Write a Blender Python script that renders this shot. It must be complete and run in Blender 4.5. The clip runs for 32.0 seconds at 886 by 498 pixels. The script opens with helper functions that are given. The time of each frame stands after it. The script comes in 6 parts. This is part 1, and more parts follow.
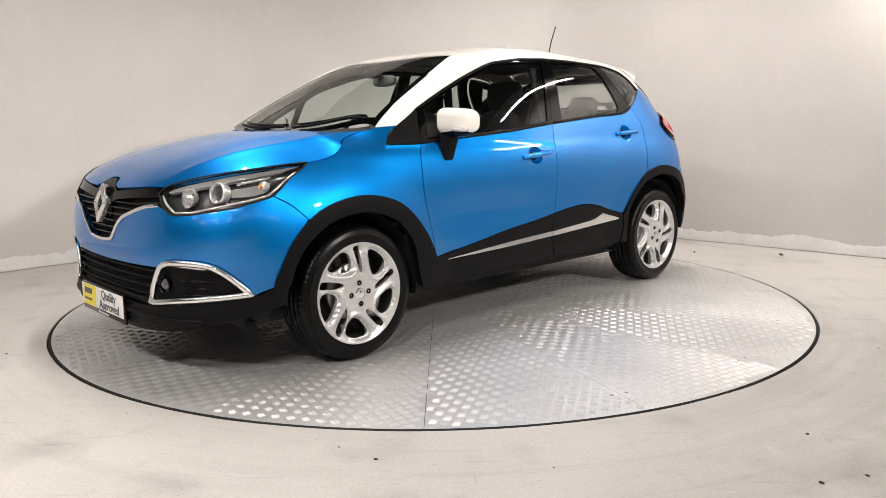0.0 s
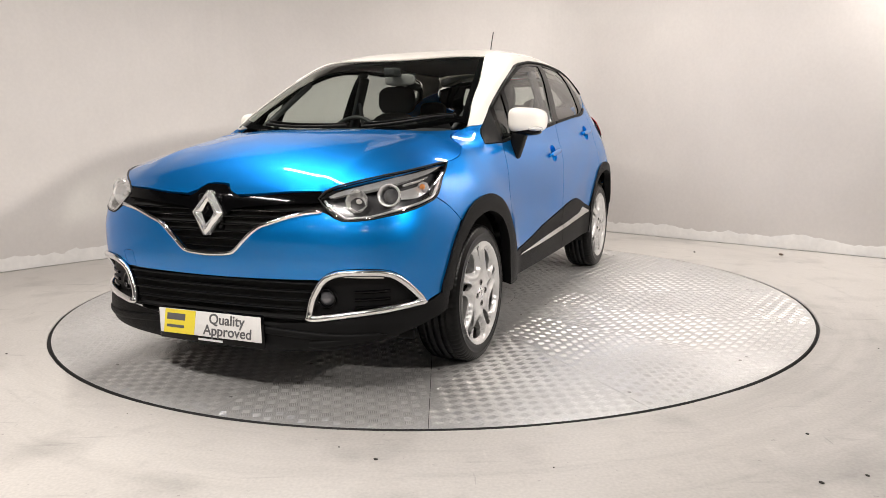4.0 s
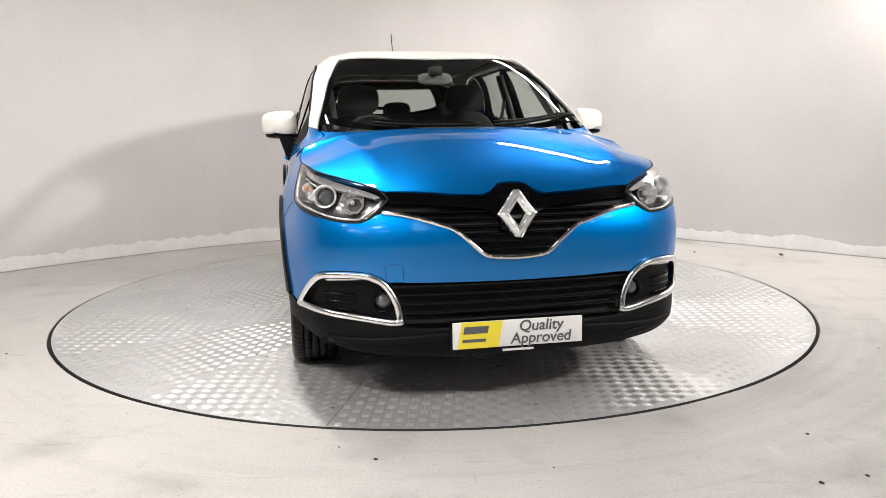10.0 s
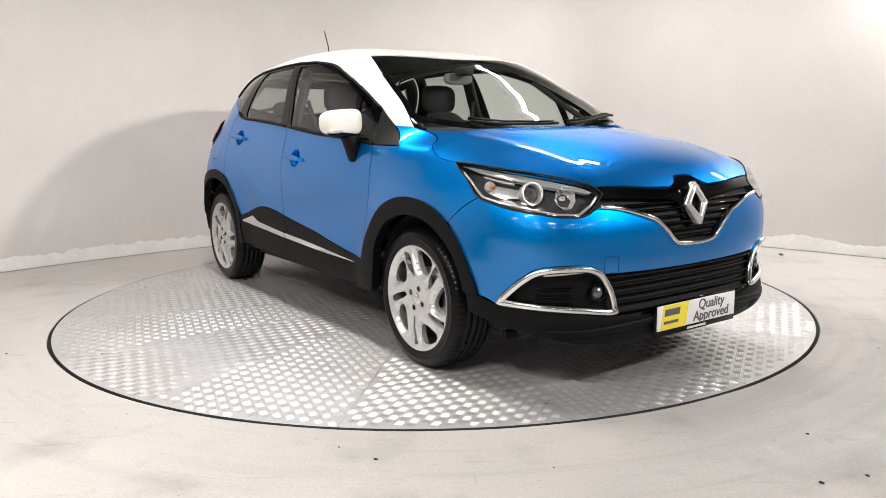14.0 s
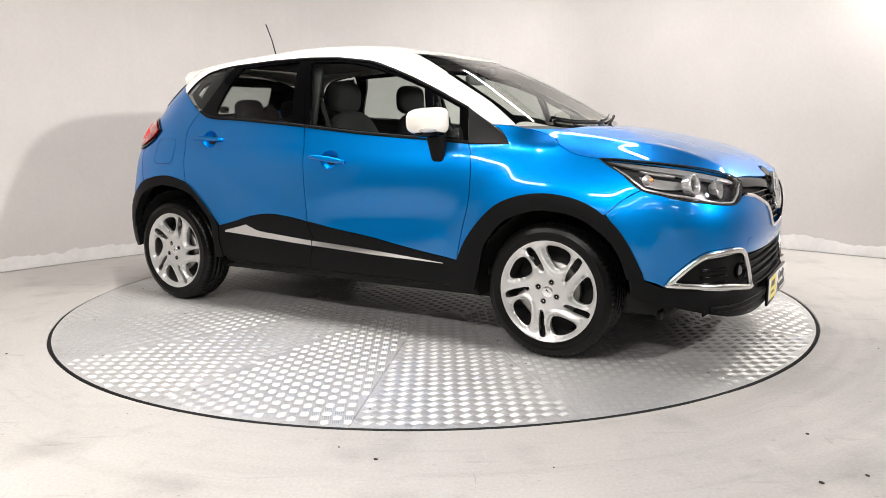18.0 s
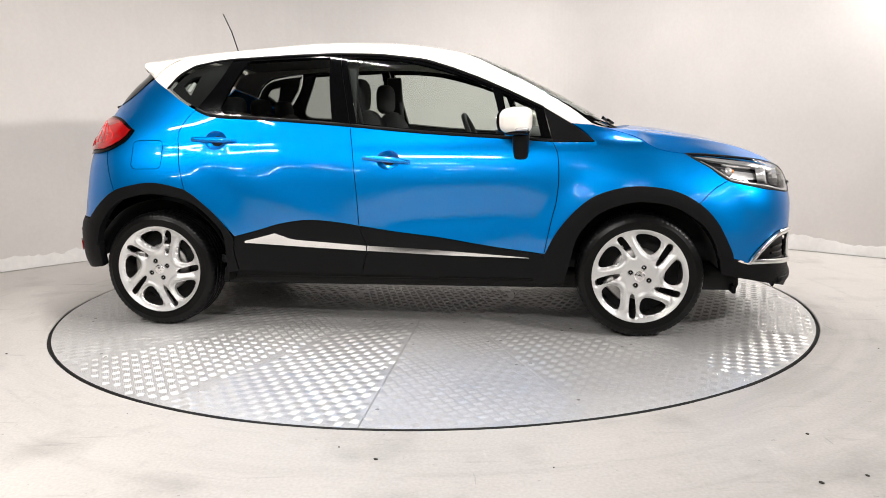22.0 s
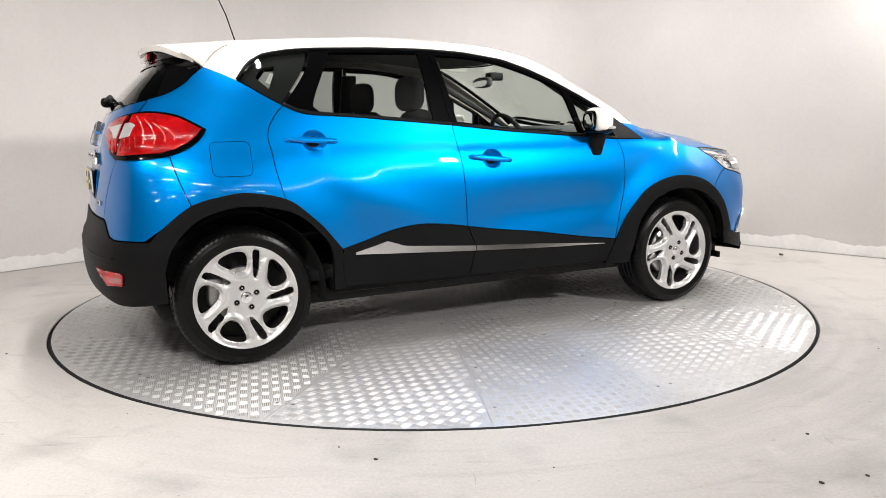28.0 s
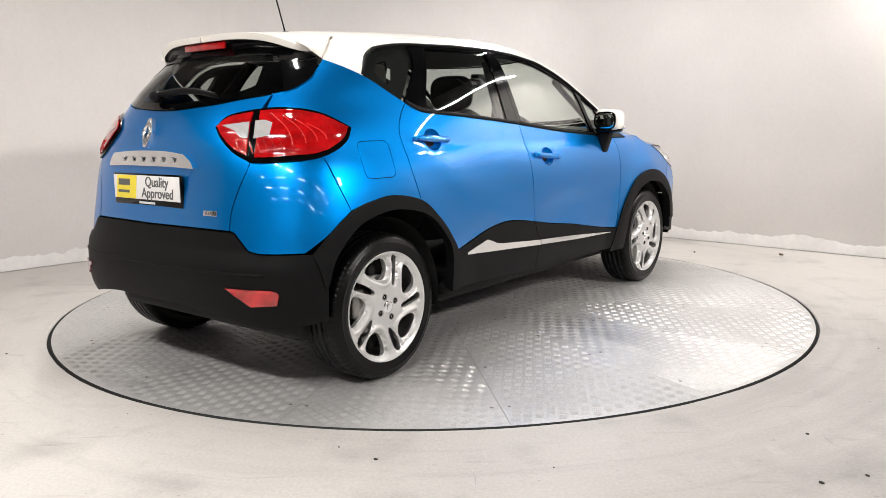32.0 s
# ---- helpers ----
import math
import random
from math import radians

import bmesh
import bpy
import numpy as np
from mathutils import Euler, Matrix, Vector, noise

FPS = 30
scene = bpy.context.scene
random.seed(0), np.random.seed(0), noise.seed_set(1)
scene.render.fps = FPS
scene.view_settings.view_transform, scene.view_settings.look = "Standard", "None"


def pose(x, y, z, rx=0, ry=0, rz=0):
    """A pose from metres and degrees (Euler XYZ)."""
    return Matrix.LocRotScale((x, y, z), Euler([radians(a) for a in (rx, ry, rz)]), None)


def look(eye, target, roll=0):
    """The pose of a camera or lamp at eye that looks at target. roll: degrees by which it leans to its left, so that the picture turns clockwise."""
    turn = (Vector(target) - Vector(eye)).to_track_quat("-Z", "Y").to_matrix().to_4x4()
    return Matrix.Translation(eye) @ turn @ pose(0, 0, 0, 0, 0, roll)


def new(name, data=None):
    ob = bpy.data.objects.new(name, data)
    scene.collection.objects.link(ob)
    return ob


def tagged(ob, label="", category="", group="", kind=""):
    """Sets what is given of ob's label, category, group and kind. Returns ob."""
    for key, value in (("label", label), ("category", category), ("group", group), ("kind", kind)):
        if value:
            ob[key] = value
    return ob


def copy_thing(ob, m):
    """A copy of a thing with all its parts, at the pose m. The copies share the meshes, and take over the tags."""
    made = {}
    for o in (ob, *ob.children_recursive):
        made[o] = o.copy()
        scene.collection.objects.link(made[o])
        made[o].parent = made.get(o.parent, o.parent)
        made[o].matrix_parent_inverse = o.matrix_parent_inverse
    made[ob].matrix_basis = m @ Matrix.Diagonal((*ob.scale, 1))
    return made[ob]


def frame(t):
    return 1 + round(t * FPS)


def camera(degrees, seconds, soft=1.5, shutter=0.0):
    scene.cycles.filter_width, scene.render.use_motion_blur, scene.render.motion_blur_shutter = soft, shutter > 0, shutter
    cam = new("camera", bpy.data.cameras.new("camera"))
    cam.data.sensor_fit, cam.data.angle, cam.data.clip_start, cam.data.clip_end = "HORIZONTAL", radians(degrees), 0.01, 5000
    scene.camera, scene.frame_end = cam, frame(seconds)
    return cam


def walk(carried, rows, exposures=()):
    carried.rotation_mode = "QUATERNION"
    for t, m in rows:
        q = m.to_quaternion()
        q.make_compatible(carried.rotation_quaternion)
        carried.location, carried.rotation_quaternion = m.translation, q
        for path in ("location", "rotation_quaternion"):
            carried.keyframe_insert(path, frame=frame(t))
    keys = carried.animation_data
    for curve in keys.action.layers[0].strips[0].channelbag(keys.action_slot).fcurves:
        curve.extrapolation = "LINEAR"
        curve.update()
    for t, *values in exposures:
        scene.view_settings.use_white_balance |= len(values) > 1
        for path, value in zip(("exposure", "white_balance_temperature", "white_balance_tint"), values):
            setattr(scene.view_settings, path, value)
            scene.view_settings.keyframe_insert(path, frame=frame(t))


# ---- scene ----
# ---------------------------------------------------------------- camera and turning
cam = camera(60.2, 32.0, soft=0.7)
EYE = (0.0, -4.8775, 1.0852)
AIM = (EYE[0] + math.sin(.0114) * math.cos(.1593), EYE[1] + math.cos(.0114) * math.cos(.1593), EYE[2] - math.sin(.1593))
walk(cam, [(0.0, look(EYE, AIM, -.757)), (32.0, look(EYE, AIM, -.757))],
     [(0.0, -.05, 6650, 11), (4.0, .0, 6650, 11), (8.0, .12, 6400, 10), (12.0, .14, 6420, 10), (18.0, .22, 6420, 10), (24.0, .18, 6400, 10), (28.0, .15, 6380, 10), (32.0, .13, 6450, 10)])


def turn(t):
    """Degrees by which the turntable stands turned at t seconds."""
    u = (t - 16) / 16
    p2, p4 = (3 * u * u - 1) / 2, (35 * u ** 4 - 30 * u * u + 3) / 8
    return math.degrees(-.7658 + 1.6424 * u + .0028 * p2 + .0067 * p4)


CAR_X, CAR_Y = -.1122, -.0695      # the car's middle on the table
TABLE_R = 2.242

# ---------------------------------------------------------------- light
world = bpy.data.worlds.new("world")
world.use_nodes = True
world.node_tree.nodes["Background"].inputs[0].default_value = (.5, .5, .52, 1)
world.node_tree.nodes["Background"].inputs[1].default_value = .008
scene.world = world
scene.view_settings.exposure = 0.0


def lamp(name, eye, target, size_x, size_y, watts, colour=(1, .95, .9), spread=180):
    data = bpy.data.lights.new(name, "AREA")
    data.shape, data.size, data.size_y, data.energy, data.color = "RECTANGLE", size_x, size_y, watts, colour
    data.spread = radians(spread)
    ob = new(name, data)
    ob.matrix_world = look(eye, target)
    return ob


WARM = (1, .955, .91)
# tubes under the ceiling: ends, height, watts
TUBES = (((.75, 2.05), (1.75, .55), 3.0, 62), ((-1.5, .3), (-.6, -1.6), 3.0, 78), ((-1.7, -4.3), (-.5, -4.9), 3.0, 130),
         ((3.3, .8), (4.3, -.3), 2.75, 66), ((-3.6, -2.6), (-2.7, -3.6), 3.0, 84))
for (ax, ay), (bx, by), tz, watts in TUBES:
    data = bpy.data.lights.new("tube_light", "AREA")
    data.shape, data.size, data.size_y, data.energy, data.color = "RECTANGLE", math.hypot(bx - ax, by - ay), .05, watts, WARM
    ob = new("tube_light", data)
    ob.matrix_world = pose((ax + bx) / 2, (ay + by) / 2, tz - .045, 0, 0, math.degrees(math.atan2(by - ay, bx - ax)))
# the flood light beside the camera
FLOOD = (4.1, -3.7, 2.78)
lamp("flood_light", (FLOOD[0] - .05, FLOOD[1] + .05, FLOOD[2]), (-.6, .8, 1.2), .20, .28, 52, WARM, 84)

# ---------------------------------------------------------------- materials


def mat(name, colour, rough=.5, metal=0.0, grain=0.0, scale=40.0, bump=0.0, coat=0.0, spots=0.0, spot_scale=2.0, spec=.5, rough_var=0.0):
    """A surface with grain at a fine and stains at a coarse scale."""
    m = bpy.data.materials.new(name)
    m.use_nodes = True
    n, l = m.node_tree.nodes, m.node_tree.links
    b = n["Principled BSDF"]
    b.inputs["Roughness"].default_value = rough
    b.inputs["Metallic"].default_value = metal
    b.inputs["Specular IOR Level"].default_value = spec
    b.inputs["Coat Weight"].default_value = coat
    b.inputs["Coat Roughness"].default_value = .03
    tex = n.new("ShaderNodeTexCoord")
    base = n.new("ShaderNodeRGB")
    base.outputs[0].default_value = (*colour, 1)
    last = base.outputs[0]
    for amount, sc, detail in ((grain, scale, 6), (spots, spot_scale, 5)):
        if not amount:
            continue
        nz = n.new("ShaderNodeTexNoise")
        nz.inputs["Scale"].default_value, nz.inputs["Detail"].default_value = sc, detail
        l.new(tex.outputs["Object"], nz.inputs["Vector"])
        ramp = n.new("ShaderNodeMapRange")
        ramp.inputs["From Min"].default_value, ramp.inputs["From Max"].default_value = .3, .7
        ramp.inputs["To Min"].default_value, ramp.inputs["To Max"].default_value = 1 - amount, 1 + amount
        l.new(nz.outputs["Fac"], ramp.inputs["Value"])
        mix = n.new("ShaderNodeVectorMath")
        mix.operation = "SCALE"
        l.new(last, mix.inputs[0])
        l.new(ramp.outputs[0], mix.inputs["Scale"])
        last = mix.outputs[0]
    l.new(last, b.inputs["Base Color"])
    if bump or rough_var:
        nz = n.new("ShaderNodeTexNoise")
        nz.inputs["Scale"].default_value, nz.inputs["Detail"].default_value = scale * 2, 4
        l.new(tex.outputs["Object"], nz.inputs["Vector"])
        if bump:
            bp = n.new("ShaderNodeBump")
            bp.inputs["Strength"].default_value, bp.inputs["Distance"].default_value = bump, .002
            l.new(nz.outputs["Fac"], bp.inputs["Height"])
            l.new(bp.outputs[0], b.inputs["Normal"])
        if rough_var:
            ramp = n.new("ShaderNodeMapRange")
            ramp.inputs["To Min"].default_value, ramp.inputs["To Max"].default_value = rough - rough_var, rough + rough_var
            l.new(nz.outputs["Fac"], ramp.inputs["Value"])
            l.new(ramp.outputs[0], b.inputs["Roughness"])
    return m


def glass_mat(name, tint, rough=.0, gloss=1.0):
    """A thin pane: tinted, and glossy by its angle on both sides."""
    m = bpy.data.materials.new(name)
    m.use_nodes = True
    n, l = m.node_tree.nodes, m.node_tree.links
    n.clear()
    out = n.new("ShaderNodeOutputMaterial")
    tr, gl, mx, lw = (n.new("ShaderNode" + k) for k in ("BsdfTransparent", "BsdfGlossy", "MixShader", "LayerWeight"))
    tr.inputs[0].default_value = (*tint, 1)
    gl.inputs["Roughness"].default_value = rough
    gl.inputs["Color"].default_value = (gloss, gloss, gloss, 1)
    lw.inputs["Blend"].default_value = .5
    power, scale = n.new("ShaderNodeMath"), n.new("ShaderNodeMath")
    power.operation, scale.operation = "POWER", "MULTIPLY_ADD"
    power.inputs[1].default_value = 4.5
    scale.inputs[1].default_value, scale.inputs[2].default_value = .92, .045
    l.new(lw.outputs["Facing"], power.inputs[0])
    l.new(power.outputs[0], scale.inputs[0])
    l.new(scale.outputs[0], mx.inputs[0])
    l.new(tr.outputs[0], mx.inputs[1])
    l.new(gl.outputs[0], mx.inputs[2])
    l.new(mx.outputs[0], out.inputs[0])
    return m


BLUE = mat("blue_metallic_paint", (.0, .205, .60), .42, .90, grain=.06, scale=900, coat=1.0, spots=.02, spot_scale=3, spec=.3)
BLUE.node_tree.nodes["Principled BSDF"].inputs["Specular Tint"].default_value = (.25, .6, 1, 1)
BLUE.node_tree.nodes["Principled BSDF"].inputs["Coat Roughness"].default_value = .015
WHITE = mat("cream_white_paint", (.82, .78, .72), .3, 0, coat=.8, grain=.01, scale=200)
GLOSS_BLACK = mat("gloss_black", (.002, .002, .0023), .07, 0, spec=.16, coat=.0, grain=.1, scale=30)
PLASTIC = mat("black_textured_plastic", (.004, .004, .0043), .50, 0, spec=.11, grain=.15, scale=400, bump=.25, spots=.12, spot_scale=4)
DARK = mat("dark_cavity", (.003, .003, .003), .8, 0, grain=.2, scale=60)
CHROME = mat("chrome", (.82, .82, .83), .09, 1.0, grain=.03, scale=50, rough_var=.03)
SATIN = mat("satin_chrome", (.86, .86, .86), .20, 1.0, grain=.03, scale=80)
ALLOY = mat("silver_alloy_paint", (.60, .595, .585), .32, .55, grain=.03, scale=300, coat=.4, spots=.03, spot_scale=9)
RUBBER = mat("tyre_rubber", (.003, .003, .003), .30, 0, spec=.16, grain=.2, scale=150, bump=.02, spots=.2, spot_scale=12, rough_var=.04)
STEEL = mat("brake_steel", (.30, .29, .28), .4, 1.0, grain=.12, scale=90)
RED = mat("red_lamp_lens", (.34, .003, .004), .05, 0, coat=1.0, grain=.10, scale=120, spots=.35, spot_scale=16)
RED_BRIGHT = mat("bright_red_light_guide", (.60, .02, .02), .10, 0, coat=1.0, grain=.1, scale=120)
CLEAR_LENS = mat("clear_lamp_lens", (.72, .70, .69), .12, .5, coat=1.0, grain=.05, scale=40)
AMBER = mat("amber_lens", (.75, .30, .10), .2, 0, coat=1.0, grain=.1, scale=90)
FABRIC = mat("dark_seat_fabric", (.012, .012, .013), .9, 0, grain=.3, scale=500, bump=.3)
TRIM = mat("dark_dashboard_plastic", (.012, .0125, .013), .6, 0, grain=.2, scale=300, bump=.2)
LINING = mat("grey_headlining", (.20, .195, .19), .9, 0, grain=.08, scale=400, bump=.1)
BADGE = mat("badge_chrome", (.82, .82, .82), .18, .85, grain=.04, scale=60)
REFLECTOR = mat("silver_lacquer", (.85, .85, .845), .20, .68, grain=.04, scale=60, coat=.3)
LAMP_INNER = mat("dark_lamp_housing", (.11, .11, .115), .2, .5, grain=.1, scale=60)
PLATE_WHITE = mat("plate_white", (.72, .71, .70), .35, 0, grain=.02, scale=100)
PLATE_YELLOW = mat("plate_yellow", (.76, .62, .04), .35, 0, grain=.02, scale=100)
INK = mat("dark_grey_ink", (.09, .09, .095), .5, 0, grain=.05, scale=100)
PALE_INK = mat("pale_ink", (.6, .6, .6), .5, 0, grain=.05, scale=100)
SCREEN_GLASS = glass_mat("windscreen_glass", (.82, .86, .83))
SIDE_GLASS = glass_mat("side_glass", (.80, .84, .81))
REAR_GLASS = glass_mat("tinted_rear_glass", (.60, .63, .61))
LAMP_GLASS = glass_mat("headlamp_cover", (.9, .9, .9))
LENS_GLASS = mat("grey_lens_glass", (.10, .10, .11), .04, .3, coat=1.0, grain=.05, scale=40)
MIRROR = mat("mirror_glass", (.85, .86, .86), .02, 1.0)


def metal_deck():
    m = mat("worn_aluminium_tread_plate", (.58, .57, .56), .48, .60, grain=.14, scale=110, spots=.16, spot_scale=1.7, bump=.05, rough_var=.10)
    return m


DECK = metal_deck()
TREAD = mat("polished_tread_bars", (.60, .59, .58), .43, .62, grain=.12, scale=50, spots=.10, spot_scale=2.3)


def concrete():
    """Worn concrete: clouds, dark stains, round scuffs about the turntable and thin scratches; dimmer light is painted
    in at the front right.
    """
    m = mat("pale_concrete", (.475, .450, .424), .5, 0, grain=.085, scale=85, spots=.07, spot_scale=1.1, bump=.14, rough_var=.12)
    n, l = m.node_tree.nodes, m.node_tree.links
    b = n["Principled BSDF"]
    last = b.inputs["Base Color"].links[0].from_socket
    tex = n.new("ShaderNodeTexCoord")
    length = n.new("ShaderNodeVectorMath")
    length.operation = "LENGTH"
    l.new(tex.outputs["Object"], length.inputs[0])
    norm = n.new("ShaderNodeVectorMath")
    norm.operation = "NORMALIZE"
    l.new(tex.outputs["Object"], norm.inputs[0])
    ring = n.new("ShaderNodeVectorMath")
    ring.operation = "MULTIPLY_ADD"
    ring.inputs[1].default_value = (1.3, 1.3, 0)
    up = n.new("ShaderNodeCombineXYZ")
    l.new(length.outputs["Value"], up.inputs[2])
    scaled = n.new("ShaderNodeVectorMath")
    scaled.operation = "SCALE"
    scaled.inputs["Scale"].default_value = 7
    l.new(up.outputs[0], scaled.inputs[0])
    l.new(norm.outputs[0], ring.inputs[0])
    l.new(scaled.outputs[0], ring.inputs[2])
    # source, stretch, scale, detail, from, to, darkest, lightest
    for src, stretch, sc, detail, lo, hi, dark, light in ((ring.outputs[0], None, 1.0, 8, .57, .74, 1.0, .90), (ring.outputs[0], None, 2.6, 10, .60, .70, 1.0, .93),
                                                          (tex.outputs["Object"], None, .9, 10, .50, .70, 1.0, 1.10), (tex.outputs["Object"], None, 2.4, 12, .55, .70, 1.0, .80),
                                                          (tex.outputs["Object"], (1.2, 9, 1), 1.7, 6, .64, .71, 1.0, .80), (tex.outputs["Object"], (8, 1.5, 1), 1.3, 6, .69, .73, 1.0, 1.12),
                                                          (tex.outputs["Object"], None, 34, 3, .70, .75, 1.0, .70),
                                                          (tex.outputs["Object"], (2, 26, 1), 1.1, 4, .70, .72, 1.0, .74), (tex.outputs["Object"], (30, 2.5, 1), .9, 4, .71, .73, 1.0, .78),
                                                          (tex.outputs["Object"], None, 7, 8, .58, .72, 1.0, .90)):
        nz = n.new("ShaderNodeTexNoise")
        nz.inputs["Scale"].default_value, nz.inputs["Detail"].default_value = sc, detail
        if stretch:
            mp = n.new("ShaderNodeMapping")
            mp.inputs["Rotation"].default_value = (0, 0, .5)
            mp.inputs["Scale"].default_value = stretch
            l.new(src, mp.inputs[0])
            src = mp.outputs[0]
        l.new(src, nz.inputs["Vector"])
        r = n.new("ShaderNodeMapRange")
        r.inputs["From Min"].default_value, r.inputs["From Max"].default_value = lo, hi
        r.inputs["To Min"].default_value, r.inputs["To Max"].default_value = dark, light
        l.new(nz.outputs["Fac"], r.inputs["Value"])
        v = n.new("ShaderNodeVectorMath")
        v.operation = "SCALE"
        l.new(last, v.inputs[0])
        l.new(r.outputs[0], v.inputs["Scale"])
        last = v.outputs[0]
    # scuffs at the front right, darkened further to put dimmer light into the colour
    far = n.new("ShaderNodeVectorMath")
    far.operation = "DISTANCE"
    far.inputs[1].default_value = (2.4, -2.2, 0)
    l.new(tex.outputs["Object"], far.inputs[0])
    scuff_shade = n.new("ShaderNodeMapRange")
    scuff_shade.inputs["From Min"].default_value, scuff_shade.inputs["From Max"].default_value = .6, 2.2
    scuff_shade.inputs["To Min"].default_value, scuff_shade.inputs["To Max"].default_value = 1, 0
    l.new(far.outputs["Value"], scuff_shade.inputs["Value"])
    dirt_dim = n.new("ShaderNodeTexNoise")
    dirt_dim.inputs["Scale"].default_value, dirt_dim.inputs["Detail"].default_value = 2.2, 10
    l.new(ring.outputs[0], dirt_dim.inputs["Vector"])
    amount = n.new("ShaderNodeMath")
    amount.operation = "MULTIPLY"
    l.new(scuff_shade.outputs[0], amount.inputs[0])
    l.new(dirt_dim.outputs["Fac"], amount.inputs[1])
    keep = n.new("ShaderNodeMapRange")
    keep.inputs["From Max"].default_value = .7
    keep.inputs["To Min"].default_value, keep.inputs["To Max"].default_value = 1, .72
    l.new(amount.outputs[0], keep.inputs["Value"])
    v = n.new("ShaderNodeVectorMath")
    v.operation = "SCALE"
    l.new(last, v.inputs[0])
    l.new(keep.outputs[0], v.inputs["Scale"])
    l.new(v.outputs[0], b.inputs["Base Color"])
    return m


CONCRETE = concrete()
PLASTER = mat("warm_white_plaster", (.585, .555, .533), .7, 0, grain=.022, scale=38, spots=.045, spot_scale=1.3, bump=.12)
WHITEWASH = mat("white_splashed_paint", (.70, .68, .66), .6, 0, grain=.04, scale=25, spots=.05, spot_scale=5, bump=.2)
CEILING = mat("dark_grey_ceiling", (.035, .035, .035), .9, 0, grain=.06, scale=10, spots=.1)
LAMP_WHITE = mat("white_enamel", (.75, .75, .74), .4, 0, grain=.02, scale=50)
GROOVE = mat("black_groove", (.006, .006, .006), .7, 0, grain=.2, scale=30)

# ---------------------------------------------------------------- mesh helpers


def part(name, bm, material, parent=None, label=""):
    """Links a bmesh as one mesh object, under a thing or a part."""
    me = bpy.data.meshes.new(name)
    bm.to_mesh(me)
    bm.free()
    me.materials.append(material)
    ob = new(name, me)
    ob.parent = parent
    return tagged(ob, label)


def mesh_part(name, verts, faces, material, parent=None, label="", smooth=True, normals=None):
    me = bpy.data.meshes.new(name)
    me.from_pydata([tuple(v) for v in verts], [], [tuple(f) for f in faces])
    me.materials.append(material)
    me.polygons.foreach_set("use_smooth", [smooth] * len(me.polygons))
    if normals is not None:
        me.normals_split_custom_set(loop_normals(me, normals))
    ob = new(name, me)
    ob.parent = parent
    return tagged(ob, label)


def loop_normals(me, normals):
    idx = np.empty(len(me.loops), dtype=int)
    me.loops.foreach_get("vertex_index", idx)
    return [tuple(normals[i]) for i in idx]


def empty(name, at=(0, 0, 0)):
    ob = new(name)
    ob.empty_display_size = .1
    ob.location = at
    return ob


def bevel_box(size, at=(0, 0, 0), r=.01, seg=2, turn_z=0, taper=None):
    """A box with rounded edges, as a bmesh."""
    bm = bmesh.new()
    bmesh.ops.create_cube(bm, size=1)
    for v in bm.verts:
        v.co = Vector((v.co.x * size[0], v.co.y * size[1], v.co.z * size[2]))
        if taper and v.co.z > 0:
            v.co.x *= taper
            v.co.y *= taper
    if r:
        bmesh.ops.bevel(bm, geom=bm.edges[:], offset=r, segments=seg, affect="EDGES", profile=.5)
    bmesh.ops.rotate(bm, verts=bm.verts, matrix=Matrix.Rotation(radians(turn_z), 3, "Z"))
    bmesh.ops.translate(bm, verts=bm.verts, vec=at)
    for f in bm.faces:
        f.smooth = True
    return bm


def blob(size, at=(0, 0, 0), power=2.6, seg=28, rings=16):
    """A rounded body: a superellipsoid with half sizes."""
    bm = bmesh.new()
    bmesh.ops.create_uvsphere(bm, u_segments=seg, v_segments=rings, radius=1)
    for v in bm.verts:
        k = (abs(v.co.x) ** power + abs(v.co.y) ** power + abs(v.co.z) ** power) ** (-1 / power)
        v.co = Vector((v.co.x * k * size[0] + at[0], v.co.y * k * size[1] + at[1], v.co.z * k * size[2] + at[2]))
    for f in bm.faces:
        f.smooth = True
    return bm


def lathe(profile, seg=48, axis="y"):
    """Turns a profile of (radius, along) about an axis."""
    bm = bmesh.new()
    rings = []
    for r, a in profile:
        ring = []
        for i in range(seg):
            c, s = math.cos(2 * math.pi * i / seg), math.sin(2 * math.pi * i / seg)
            p = {"y": (r * c, a, r * s), "z": (r * c, r * s, a), "x": (a, r * c, r * s)}[axis]
            ring.append(bm.verts.new(p))
        rings.append(ring)
    for a, b in zip(rings, rings[1:]):
        for i in range(seg):
            f = bm.faces.new((a[i], a[(i + 1) % seg], b[(i + 1) % seg], b[i]))
            f.smooth = True
    bmesh.ops.recalc_face_normals(bm, faces=bm.faces)
    return bm


def curve(*runs, step=.02):
    """A closed outline from runs of points: each run is smooth, with corners where runs meet."""
    out = []
    for r, run in enumerate(runs):
        p = [np.array(q, float) for q in run]
        nxt = np.array(runs[(r + 1) % len(runs)][0], float)
        if np.linalg.norm(nxt - p[-1]) > 1e-6:
            segs = [p, [p[-1], nxt]]
        else:
            segs = [p]
        for q in segs:
            if len(q) == 2:
                n = max(1, int(np.linalg.norm(q[1] - q[0]) / step))
                out += [q[0] + (q[1] - q[0]) * i / n for i in range(n)]
                continue
            e = [2 * q[0] - q[1]] + list(q) + [2 * q[-1] - q[-2]]
            for i in range(len(q) - 1):
                a, b, c, d = e[i:i + 4]
                n = max(1, int(np.linalg.norm(c - b) / step))
                for k in range(n):
                    t = k / n
                    out.append(.5 * (2 * b + (c - a) * t + (2 * a - 5 * b + 4 * c - d) * t * t + (3 * b - a - 3 * c + d) * t ** 3))
    return np.array(out)


